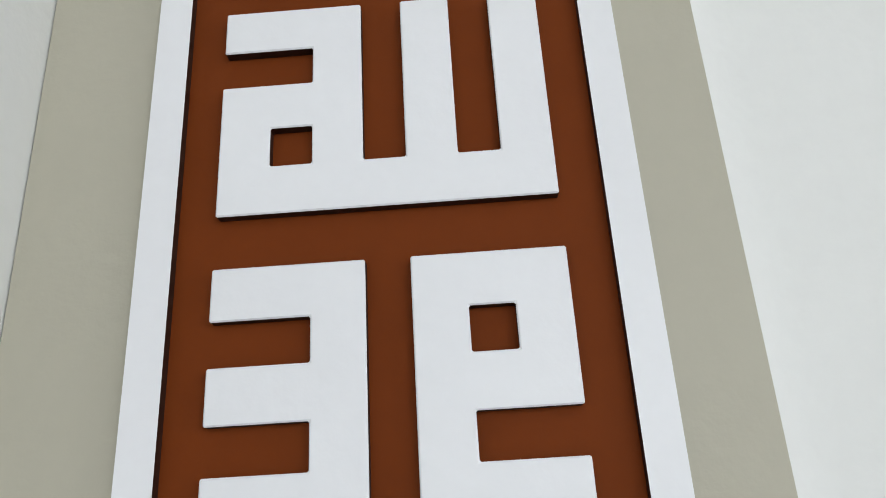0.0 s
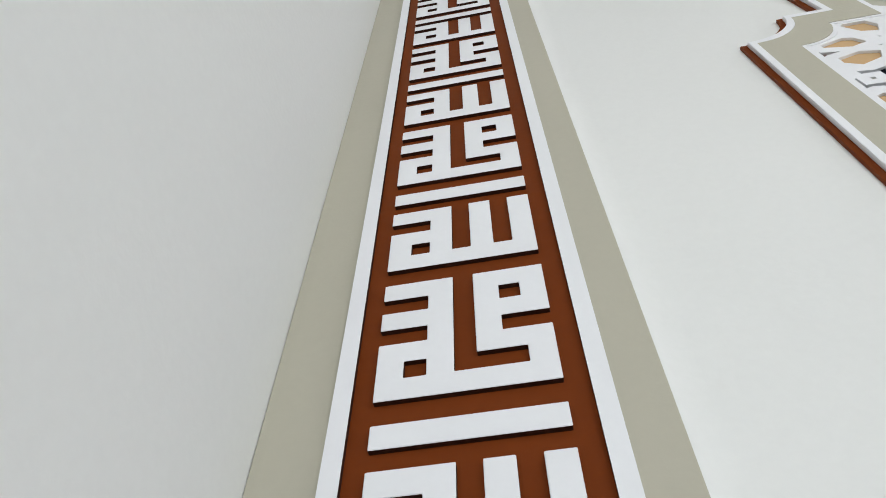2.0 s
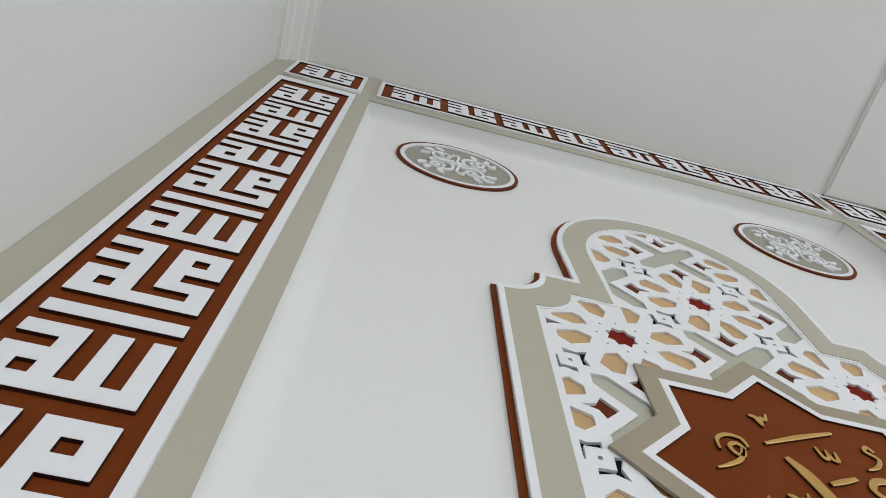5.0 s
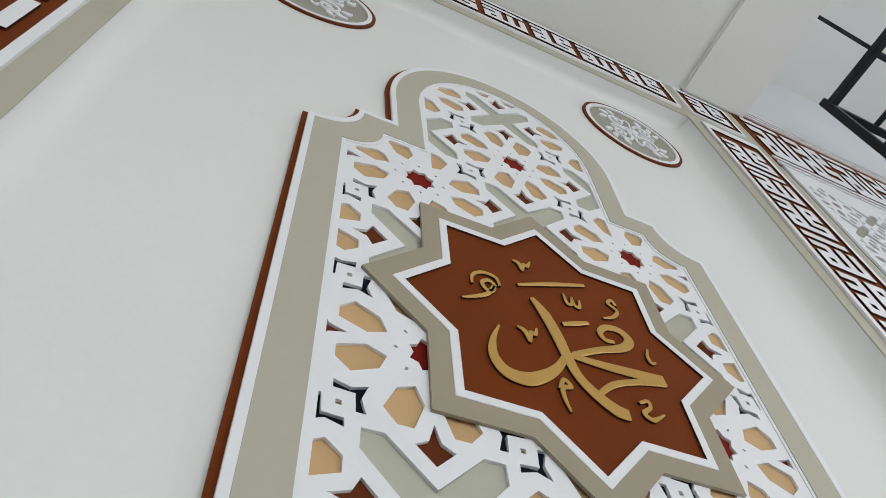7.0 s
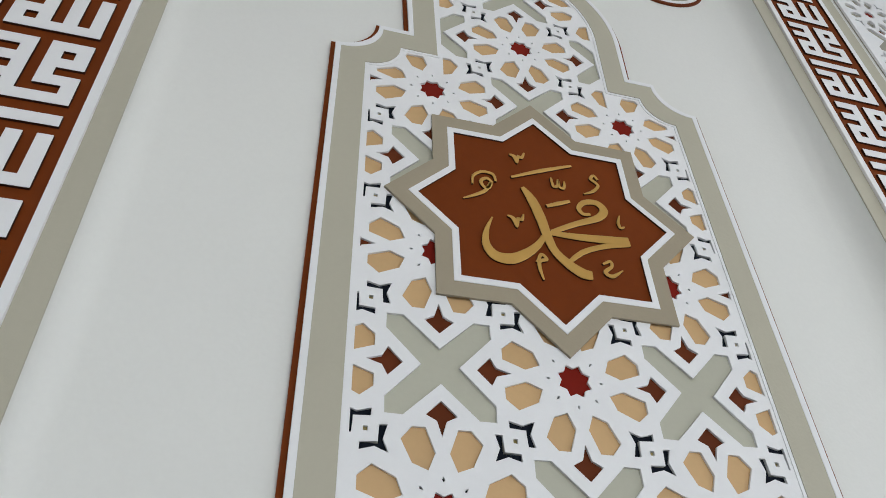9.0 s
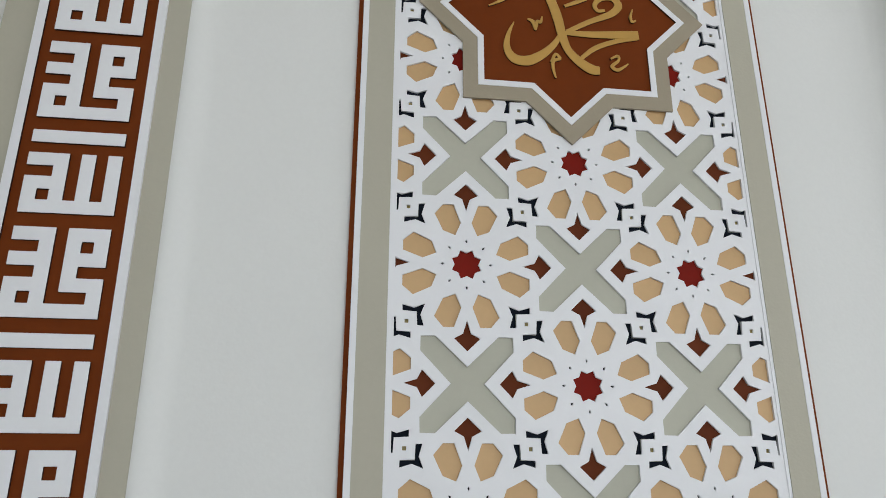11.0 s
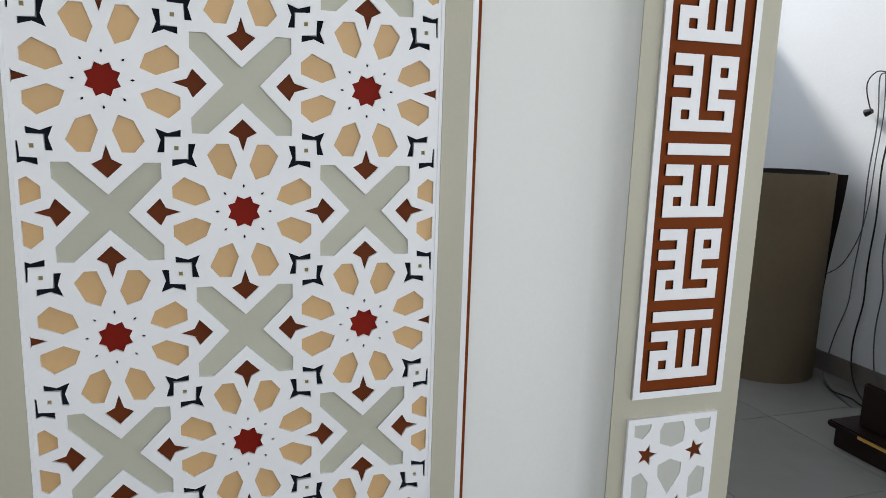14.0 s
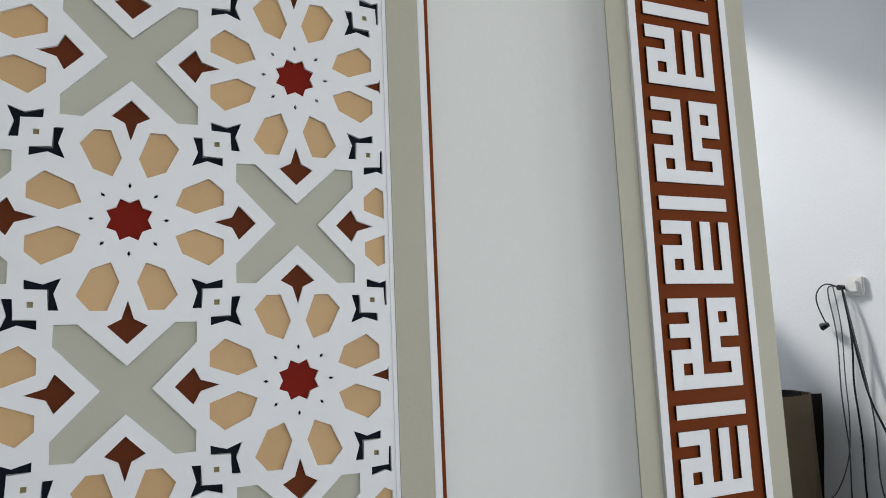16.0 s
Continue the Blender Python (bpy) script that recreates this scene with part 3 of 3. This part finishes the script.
stroke("gold_mark", [(0.141, 0.530), (0.133, 0.543), (0.123, 0.530), (0.134, 0.520), (0.138, 0.510), (0.122, 0.490), (0.097, 0.477)], [0.007, 0.008, 0.008, 0.008, 0.008, 0.008, 0.003])
stroke("gold_mark", [(0.175, 0.427), (0.168, 0.405), (0.171, 0.391), (0.181, 0.395)], [0.003, 0.008, 0.008, 0.004])
stroke("gold_mark", [(-0.041, 0.257), (-0.029, 0.280), (-0.019, 0.269), (-0.035, 0.261), (-0.036, 0.239), (-0.031, 0.215)], [0.006, 0.008, 0.008, 0.009, 0.008, 0.004])
stroke("gold_mark", [(0.107, 0.279), (0.126, 0.289), (0.127, 0.276), (0.110, 0.259), (0.124, 0.250), (0.151, 0.269)], [0.005, 0.008, 0.007, 0.010, 0.010, 0.003])
medal.location.x = 0.0
for ob in medal.children:
    if not ob.name.startswith("gold"):
        ob.location.x = MX


# ---- roundels ----
def circle(r, n=72):
    return [(r * math.cos(2 * math.pi * k / n), r * math.sin(2 * math.pi * k / n)) for k in range(n)]


def ribbon(pts, wide, height):
    """A flat raised ribbon along points, with eased edges and the given widths."""
    bm = bmesh.new()
    rows = []
    for k, p in enumerate(pts):
        d = (Vector(pts[min(k + 1, len(pts) - 1)]) - Vector(pts[max(k - 1, 0)])).normalized()
        nrm = Vector((-d.y, d.x)) * wide[k] / 2
        q = Vector(p)
        rows.append([bm.verts.new((c.x, y, c.y)) for c, y in ((q + nrm, 0), (q + nrm, -height * 0.8), (q + nrm * 0.75, -height), (q - nrm * 0.75, -height), (q - nrm, -height * 0.8), (q - nrm, 0))])
    for a, b in zip(rows, rows[1:]):
        for m in range(5):
            bm.faces.new((a[m], a[m + 1], b[m + 1], b[m]))
    bm.faces.new(rows[0])
    bm.faces.new(rows[-1])
    return bm


def curl(cx, cz, r0, r1, a0, turn, n=26):
    return [(cx + (r0 + (r1 - r0) * k / n) * math.cos(a0 + turn * k / n), cz + (r0 + (r1 - r0) * k / n) * math.sin(a0 + turn * k / n)) for k in range(n + 1)]


def leaf(x, z, a, ln, wide):
    n = 8
    pts = [(x + ln * u * math.cos(a + 0.9 * u), z + ln * u * math.sin(a + 0.9 * u)) for u in [k / n for k in range(n + 1)]]
    return pts, [0.003 + wide * math.sin(math.pi * (0.18 + 0.78 * k / n)) for k in range(n + 1)]


def scroll_shapes():
    """The pieces of one quarter: a C-shaped stem that winds in on itself, and rounded leaves round it."""
    out = []
    main = [(0.004, 0.002), (0.012, 0.010)] + curl(0.060, 0.048, 0.046, 0.010, math.pi * 1.22, -math.pi * 2.6, 40)
    out.append(("scroll_stem", main, [0.0125 - 0.0045 * k / len(main) for k in range(len(main))]))
    side = [(0.012, 0.004), (0.045, -0.001)] + curl(0.080, 0.010, 0.016, 0.007, math.pi * 1.45, math.pi * 1.2, 14)
    out.append(("scroll_stem", side, [0.010 - 0.003 * k / len(side) for k in range(len(side))]))
    for x, z, a, ln, w in ((0.060, 0.048, 0.2, 0.022, 0.015), (0.104, 0.056, -0.25, 0.034, 0.020), (0.090, 0.082, 0.35, 0.036, 0.021), (0.056, 0.094, 0.95, 0.034, 0.020)):
        pts, wd = leaf(x, z, a, ln, w)
        out.append(("scroll_leaf", pts, wd))
    return out


# the four quarters follow one another round the middle
SCROLL = []
for quarter in range(4):
    for k, (name, pts, wd) in enumerate(scroll_shapes()):
        SCROLL.append((name, mesh_of(name, ribbon(turned([(0.93 * x, 0.93 * z) for x, z in pts], quarter), [0.86 * w for w in wd], 0.0060 + 0.0003 * (k % 4)), WHITE)))


def roundel(x, z):
    t = thing("roundel", "round wall rosette with white scrollwork in a brown rim", "rosette", "roundels over the panel", at=(x, 0, z))
    part("rim", sheet("rim", [circle(0.189), circle(0.1785)], BACK - 0.0070, BACK - 0.0005, DARKBROWN), None, t, "thin dark brown outer rim")
    part("ring", sheet("ring", [circle(0.1783), circle(0.1645)], BACK - 0.0080, BACK - 0.0005, WHITE, 0.001), None, t, "white ring moulding")
    part("disc", plate("disc", circle(0.1642), BACK - 0.0026, BACK - 0.0006, GROUND), None, t, "sage grey ground")
    for name, m in SCROLL:
        set_at(name, m, t, 0, 0, y=BACK - 0.0028)
    bmh = bmesh.new()
    bmesh.ops.create_uvsphere(bmh, u_segments=16, v_segments=8, radius=0.011)
    for v in bmh.verts:
        v.co.y *= 0.6
    part("boss", bmh, WHITE, t, smooth=True).location.y = BACK - 0.008
    return t


for x in (-0.551, 0.555):
    roundel(x, H0 + 1.638)

# ---- star lattice fields at the foot of the piers ----
def both(half):
    """A closed loop from its right half, listed from top to bottom."""
    return half + [(-x, z) for x, z in reversed(half) if x > 0]


def mirrored(loop):
    return [(-x, z) for x, z in reversed(loop)]


def star5(cx, cz, r, turn):
    return [(cx + (r if k % 2 == 0 else r * 0.42) * math.sin(math.pi / 5 * k + turn), cz - (r if k % 2 == 0 else r * 0.42) * math.cos(math.pi / 5 * k + turn)) for k in range(10)]


# loops in metres from the field's middle and down from its top edge
CORNER = [(0.063, 0.016), (0.113, 0.016), (0.112, 0.047), (0.086, 0.055), (0.067, 0.032)]
SIDE_PETAL = [(0.085, 0.146), (0.109, 0.155), (0.108, 0.222), (0.062, 0.236), (0.061, 0.176)]
TOP_PETAL = both([(0.028, 0.017), (0.0375, 0.037), (0.035, 0.073), (0.0, 0.085)])
MID_PETAL = both([(0.0, 0.117), (0.0355, 0.131), (0.034, 0.162), (0.0, 0.216)])
HALF_ROSE = both([((0.11 if k % 2 else 0.064) * math.sin(math.pi / 10 * k), 0.325 - (0.11 if k % 2 else 0.064) * math.cos(math.pi / 10 * k)) for k in range(6)] + [(0.060, 0.346)])
PALE = paint("pale_grey_paint", (0.50, 0.505, 0.465), 0.5, 80, 0.03, 0.04)
for xm in (-1.0375, 1.0375):
    t = thing("base_field", "small white lattice field with grey petals and brown stars", "wall panel", "fields at the pier foot")
    z1, z0 = H0 - 1.520, H0 - 1.90

    def placed(loop):
        return [(xm + x, z1 - z) for x, z in loop]
    petals = [placed(l) for l in (TOP_PETAL, MID_PETAL, CORNER, mirrored(CORNER), SIDE_PETAL, mirrored(SIDE_PETAL))]
    stars = [placed(l) for l in (star5(-0.072, 0.100, 0.0305, 0.25), star5(0.072, 0.100, 0.0305, -0.25), HALF_ROSE)]
    part("lattice_screen", sheet("lattice_screen", [rect(xm - 0.1315, xm + 0.1315, z0, z1)] + petals + stars, FACE, OY - 0.0002, WHITE), None, t)
    for l in petals:
        part("petal_inset", plate("petal_inset", l, FACE + 0.0022, OY - 0.0003, PALE), None, t, "pale grey inset")
    for l in stars:
        part("star_inset", plate("star_inset", l, FACE + 0.0030, OY - 0.0003, DARKBROWN), None, t, "dark brown inset")

# ---- facade over the prayer niche ----
SPX = 3.6
lintel = tagged(part("wall_spandrel", sheet("wall_spandrel", [[(RX, H0 + 0.55)] + [(RX + 0.8 - 0.8 * math.cos(a), H0 + 0.55 + 0.75 * math.sin(a)) for a in [math.pi / 2 * k / 14 for k in range(1, 15)]] + [(SPX, H0 + 1.30), (SPX, H0 + 2.445), (RX, H0 + 2.445)]], FRONT, 0.08, WALL), None), "white arched wall over the prayer niche", "wall", kind="structure")
t = thing("spandrel_frieze", "broad russet frieze with large white letters over the niche", "frieze", "lettered friezes")
SZ0, SZ1 = H0 + 1.82, H0 + 2.43
part("bed", sheet("bed", [rect(RX + 0.004, SPX, SZ0, SZ1)], FRONT - 0.006, FRONT - 0.0005, BROWN), None, t, "russet brown painted bed")
for z in (SZ0, SZ0 + 0.045, SZ1 - 0.105, SZ1 - 0.062, SZ1 - 0.020):
    part("moulding", sheet("moulding", [rect(RX + 0.004, SPX, z, z + 0.020)], FACE, FRONT - 0.0064, WHITE), None, t)
for k in range(9):
    x = RX + 0.03 + k * (BLOCK * 1.15 + GAP)
    zl = SZ0 + 0.085
    if k % 2 == 0:
        set_at("upright_letter", G_TALL, t, x, zl, sx=1.15, sz=2.30)
        set_at("letter_bar", G_BAR, t, x, zl + 0.322, sx=1.15, sz=1.4)
    else:
        set_at("knotted_letter", G_KNOT, t, x, zl, sx=1.15, sz=2.05)
t = thing("spandrel_lattice", "white pierced star lattice with sage insets over the niche", "wall panel")
S2 = 0.17
cuts2, bits2 = [], []
for j in range(0, 6):
    for i in range(0, 10):
        cx, cz = RX + 0.14 + i * S2, H0 + 1.60 - j * S2
        todo = STAR_CUTS if (i + j) % 2 == 0 else [("cross_inset", CROSS, SAGE)]
        for name, loop, mat in todo:
            if name in ("bead_inset",):
                continue
            pts = [(cx + x * S2, cz + z * S2) for x, z in loop]
            lo = max(H0 + 0.60 + (0.70 * math.sin(math.acos(max(-1, min(1, 1 - (p[0] - RX) / 0.8)))) if p[0] < RX + 0.8 else 0.72) + 0.03 - p[1] for p in pts)
            if lo < 0 and max(p[1] for p in pts) < SZ0 - 0.02 and min(p[0] for p in pts) > RX + 0.03 and max(p[0] for p in pts) < SPX - 0.02:
                cuts2.append(pts)
                bits2.append((name, loop, mat, cx, cz))
edge2 = [(RX + 0.02, H0 + 0.72)] + [(RX + 0.8 - 0.78 * math.cos(a), H0 + 0.60 + 0.72 * math.sin(a)) for a in [math.pi / 2 * (k + 2) / 16 for k in range(15)]] + [(SPX - 0.01, H0 + 1.32), (SPX - 0.01, SZ0 - 0.004), (RX + 0.02, SZ0 - 0.004)]
part("bed", plate("bed", edge2, FRONT - 0.003, FRONT - 0.0004, GROUND), None, t, "sage grey ground")
part("lattice_screen", sheet("lattice_screen", [edge2] + cuts2, FRONT - 0.0105, FRONT - 0.0032, WHITE), None, t)
shapes2 = {}
for name, loop, mat, cx, cz in bits2:
    if mat in (SAGE, TAN):
        continue
    key = (name, tuple(loop))
    if key not in shapes2:
        shapes2[key] = plate(name, [(x * S2, z * S2) for x, z in grown(loop, 0.004)], FRONT - 0.0050, FRONT - 0.0033, mat)
    set_at(name, shapes2[key], t, cx, cz)

# solid wall of the hall over the facade, put where a bright high window shows
high_wall = tagged(part("wall_high", boxes((RX - 0.02, 5.5, 0.10, 0.3, H0 + 2.445, H0 + 5.0), (RX - 0.02, 5.5, -0.05, 0.1, H0 + 2.425, H0 + 2.445)), SIDE), "solid cool white wall high over the facade", "wall", kind="structure")
facade_rest = tagged(part("wall_facade", boxes((SPX, 5.5, FRONT, 0.08, 0, H0 + 2.425), (NICHE_X + 0.16, SPX, FRONT + 0.004, 0.08, 0, H0 + 1.32)), WALL), "plain white wall beside the prayer niche", "wall", kind="structure")
pendant = thing("pendant_lamp", "black steel lantern frame hanging high in the hall", "pendant lamp", at=(2.45, -0.50, H0 + 2.92))
part("hanger", boxes((-0.012, 0.012, -0.012, 0.012, 0.0, 2.08), bevel=0.002), METAL, pendant)
for k in range(4):
    turn = pose(0, 0, 0, 0, 0, 90 * k)
    for z in (0.0, -0.52):
        bm = boxes((-0.30, 0.30, 0.300, 0.340, z - 0.025, z + 0.025), bevel=0.003)
        bmesh.ops.transform(bm, matrix=turn, verts=bm.verts)
        part("rail", bm, METAL, pendant)
    bm = boxes((0.298, 0.342, 0.298, 0.342, -0.58, 0.06), bevel=0.003)
    bmesh.ops.transform(bm, matrix=turn, verts=bm.verts)
    part("post", bm, METAL, pendant)
    bm = boxes((-0.012, 0.012, 0.013, 0.299, -0.012, 0.012), bevel=0.002)
    bmesh.ops.transform(bm, matrix=turn, verts=bm.verts)
    part("spoke", bm, METAL, pendant)

# ---- things in the prayer niche ----
roll = thing("cardboard_roll", "upright brown cardboard sheet rolled with dark lining", "cardboard roll", at=(2.53, 1.20, 0.0))
bm = bmesh.new()
RN = 60
ring = []
for k in range(RN + 1):
    u = k / RN
    a = radians(-25) + u * radians(378)
    r = 0.205 + 0.022 * u
    ring.append((r * 1.02 * math.cos(a), r * 0.86 * math.sin(a)))
rows = []
for x, y in ring:
    d = Vector((x, y)).normalized()
    rows.append([bm.verts.new((x, y, 0.0)), bm.verts.new((x, y, 0.985)), bm.verts.new((x - d.x * 0.006, y - d.y * 0.006, 0.985)), bm.verts.new((x - d.x * 0.006, y - d.y * 0.006, 0.0))])
for a, b in zip(rows, rows[1:]):
    for m in range(4):
        n = (m + 1) % 4
        bm.faces.new((a[m], a[n], b[n], b[m]))
bm.faces.new(rows[0])
bm.faces.new(rows[-1])
part("sheet", bm, CARD, roll, smooth=False)
bm = bmesh.new()
rows = []
for k in range(41):
    a = radians(-40) + radians(340) * k / 40
    rows.append([bm.verts.new((0.188 * math.cos(a), 0.160 * math.sin(a), 0.005)), bm.verts.new((0.188 * math.cos(a), 0.160 * math.sin(a), 0.992)), bm.verts.new((0.178 * math.cos(a), 0.150 * math.sin(a), 0.990)), bm.verts.new((0.178 * math.cos(a), 0.150 * math.sin(a), 0.005))])
for a, b in zip(rows, rows[1:]):
    for m in range(4):
        n = (m + 1) % 4
        bm.faces.new((a[m], a[n], b[n], b[m]))
bm.faces.new(rows[0])
bm.faces.new(rows[-1])
part("lining", bm, FELT, roll, "dark lining inside the roll")
# a loose dark flap along the seam
bm = bmesh.new()
fl = [[bm.verts.new((0.135 + 0.050 * w * (0.25 + 0.75 * s_), -0.128 - 0.030 * w + 0.012 * math.sin(4 * s_ + w), 0.36 + 0.625 * s_)) for w in (0.0, 0.3, 0.6, 1.0)] for s_ in [k / 12 for k in range(13)]]
for a, b in zip(fl, fl[1:]):
    for m in range(3):
        bm.faces.new((a[m], a[m + 1], b[m + 1], b[m]))
bmesh.ops.solidify(bm, geom=bm.faces[:], thickness=0.005)
part("flap", bm, FELT, roll, "dark loose edge flap")

pulpit = thing("pulpit", "dark mahogany pulpit with stepped base and painted highlight line", "pulpit", at=(2.50, 0.02, 0.0))
part("base", boxes((-0.34, 0.30, -0.50, 0.42, 0.0, 0.075), bevel=0.006), WOOD, pulpit)
part("base_lip", boxes((-0.36, 0.30, -0.52, 0.44, 0.0755, 0.10), bevel=0.006), WOOD, pulpit)
# highlight along the base lip, put in as thin gold-coloured strips
part("gold_line", boxes((-0.355, 0.29, -0.5245, -0.5205, 0.082, 0.093), (-0.3645, -0.3605, -0.51, 0.30, 0.082, 0.093)), GOLD, pulpit, "thin gold-coloured strip")
part("plinth", boxes((-0.30, 0.28, -0.36, 0.36, 0.1005, 0.27), bevel=0.008), WOOD, pulpit)
part("body", boxes((-0.225, 0.26, -0.30, 0.325, 0.2705, 0.985), bevel=0.006), WOOD, pulpit)
part("neck", boxes((-0.235, 0.26, -0.31, 0.335, 0.95, 1.03), bevel=0.012), WOOD, pulpit)
part("top_board", boxes((-0.255, 0.27, -0.33, 0.352, 1.0305, 1.068), bevel=0.008), WOOD, pulpit)
part("crest", boxes((-0.17, 0.25, -0.25, 0.26, 1.0685, 1.125), bevel=0.012), WOOD, pulpit)
part("crest_line", boxes((-0.1745, -0.1702, -0.24, 0.25, 1.078, 1.092)), GOLD, pulpit, "thin gold-coloured strip")
bm = bmesh.new()
for k in range(5):
    s = bmesh.ops.create_uvsphere(bm, u_segments=10, v_segments=6, radius=0.024)
    bmesh.ops.translate(bm, verts=s["verts"], vec=(-0.12 + 0.012 * (k % 2), 0.20 - 0.06 * k, 1.140 + 0.014 * (k % 2)))
part("carving", bm, WOOD, pulpit, "carved crest", smooth=True)

sx = NICHE_X
socket = thing("wall_socket", "white plastic wall socket with plug and cables", "socket", at=(sx, 0.900, 1.433))
part("plate", boxes((-0.014, -0.0005, -0.043, 0.043, -0.043, 0.043), bevel=0.005), PLASTIC, socket)
part("rocker", boxes((-0.024, -0.0145, -0.022, 0.016, -0.026, 0.026), bevel=0.004), PLASTIC, socket)
bm = bmesh.new()
bmesh.ops.create_cone(bm, cap_ends=True, segments=16, radius1=0.012, radius2=0.009, depth=0.035, matrix=pose(-0.02, 0.052, 0.0, 0, 90, 0))
part("plug", bm, RUBBER, socket, "black plug in the socket edge")


def cable(pts, r, mat, label):
    c = thing("cable", label, "cable", "cables below the socket")
    tube("cord", pts, 0.82 * r, mat, c)
    return c


ZS = 1.433
hx = sx - 0.03
cable([(sx - 0.02, 0.950, ZS - 0.005), (hx, 1.000, 1.452), (hx, 1.022, 1.440), (hx, 0.996, 1.30), (hx, 0.990, 1.18), (hx, 1.004, 1.02), (hx, 1.000, 0.865), (hx, 0.992, 0.76), (hx, 1.000, 0.650), (hx, 1.014, 0.50), (hx, 1.004, 0.373), (hx, 1.066, 0.219), (hx - 0.02, 1.068, 0.09), (hx - 0.06, 1.06, 0.010), (hx - 0.13, 0.95, 0.006), (hx - 0.22, 0.80, 0.006), (hx - 0.26, 0.70, 0.006)], 0.0036, GREYRUB, "thin grey cable hanging in waves to the floor")
cable([(sx - 0.02, 0.950, ZS - 0.008), (hx, 0.930, 1.32), (hx, 0.920, 1.18), (hx, 0.942, 1.05), (hx, 0.935, 0.924), (hx, 0.928, 0.79), (hx, 0.937, 0.660), (hx, 0.942, 0.52), (hx, 0.926, 0.392), (hx, 0.962, 0.249), (hx - 0.01, 0.950, 0.10), (hx - 0.05, 0.88, 0.012), (hx - 0.12, 0.78, 0.006), (hx - 0.20, 0.66, 0.006)], 0.0050, RUBBER, "black cable hanging to the floor")
cable([(sx - 0.02, 0.946, ZS - 0.02), (hx, 0.922, 1.30), (hx, 0.905, 1.18), (hx, 0.872, 0.98), (hx, 0.862, 0.801), (hx, 0.880, 0.617), (hx, 0.840, 0.500), (hx, 0.848, 0.412), (hx, 0.858, 0.30), (hx, 0.846, 0.169), (hx - 0.02, 0.800, 0.05), (hx - 0.07, 0.74, 0.008), (hx - 0.15, 0.70, 0.006), (hx - 0.21, 0.62, 0.006)], 0.0040, GREYRUB, "slack grey cable hanging to the floor")
cable([(sx - 0.02, 0.950, ZS - 0.012), (hx, 0.930, 1.30), (hx, 0.906, 1.13), (hx, 0.876, 0.94), (hx, 0.806, 0.82), (hx, 0.794, 0.683), (hx, 0.742, 0.590), (hx, 0.716, 0.50), (hx - 0.02, 0.70, 0.35), (hx - 0.03, 0.69, 0.15), (hx - 0.05, 0.67, 0.012), (hx - 0.12, 0.60, 0.008)], 0.0058, RUBBER, "thick black cable hanging behind the pulpit")
cable([(hx, 0.985, 1.440), (hx, 0.966, 1.30), (hx, 0.966, 1.208), (hx, 0.978, 1.05), (hx, 0.974, 0.920), (hx, 0.984, 0.80), (hx, 1.000, 0.70), (hx, 1.065, 0.560), (hx, 1.120, 0.505), (hx - 0.01, 1.20, 0.47)], 0.0030, GREYRUB, "thin pale cable swinging behind the roll")
cable([(sx - 0.02, 0.950, ZS - 0.01), (hx, 1.000, 1.462), (hx, 1.050, 1.450), (hx, 1.082, 1.400), (hx, 1.062, 1.335), (hx, 1.042, 1.290), (hx, 1.036, 1.282)], 0.0036, RUBBER, "short looped black cable with a loose plug")
cable([(hx - 0.10, 1.00, 0.005), (hx - 0.16, 0.93, 0.012), (hx - 0.22, 0.85, 0.012), (hx - 0.16, 0.76, 0.014), (hx - 0.24, 0.68, 0.012), (hx - 0.18, 0.58, 0.010)], 0.0048, RUBBER, "tangled black cable lying on the floor tiles")
loose = thing("loose_plug", "black rubber plug dangling on its cable", "plug", at=(sx - 0.03, 1.045, 1.272))
bm = bmesh.new()
bmesh.ops.create_cone(bm, cap_ends=True, segments=14, radius1=0.017, radius2=0.011, depth=0.032, matrix=pose(0, 0, 0, 70, 20, 0))
part("plug_body", bm, RUBBER, loose)

# ---- floor tiles ----
TS_ = 0.60
tile = mesh_of("floor_tile", boxes((0.0015, TS_ - 0.0015, 0.0015, TS_ - 0.0015, -0.004, 0.0), bevel=0.0008), TILE)
for i in range(-3, 9):
    for j in range(-9, 4):
        x, y = 0.32 + i * TS_, 0.12 + j * TS_
        if x > LX - 0.7 and x < 5.6 and y > -5.2 and y < NICHE_Y:
            ob = part("floor_tile", tile, None, floor)
            ob.location = (x, y, 0.0)
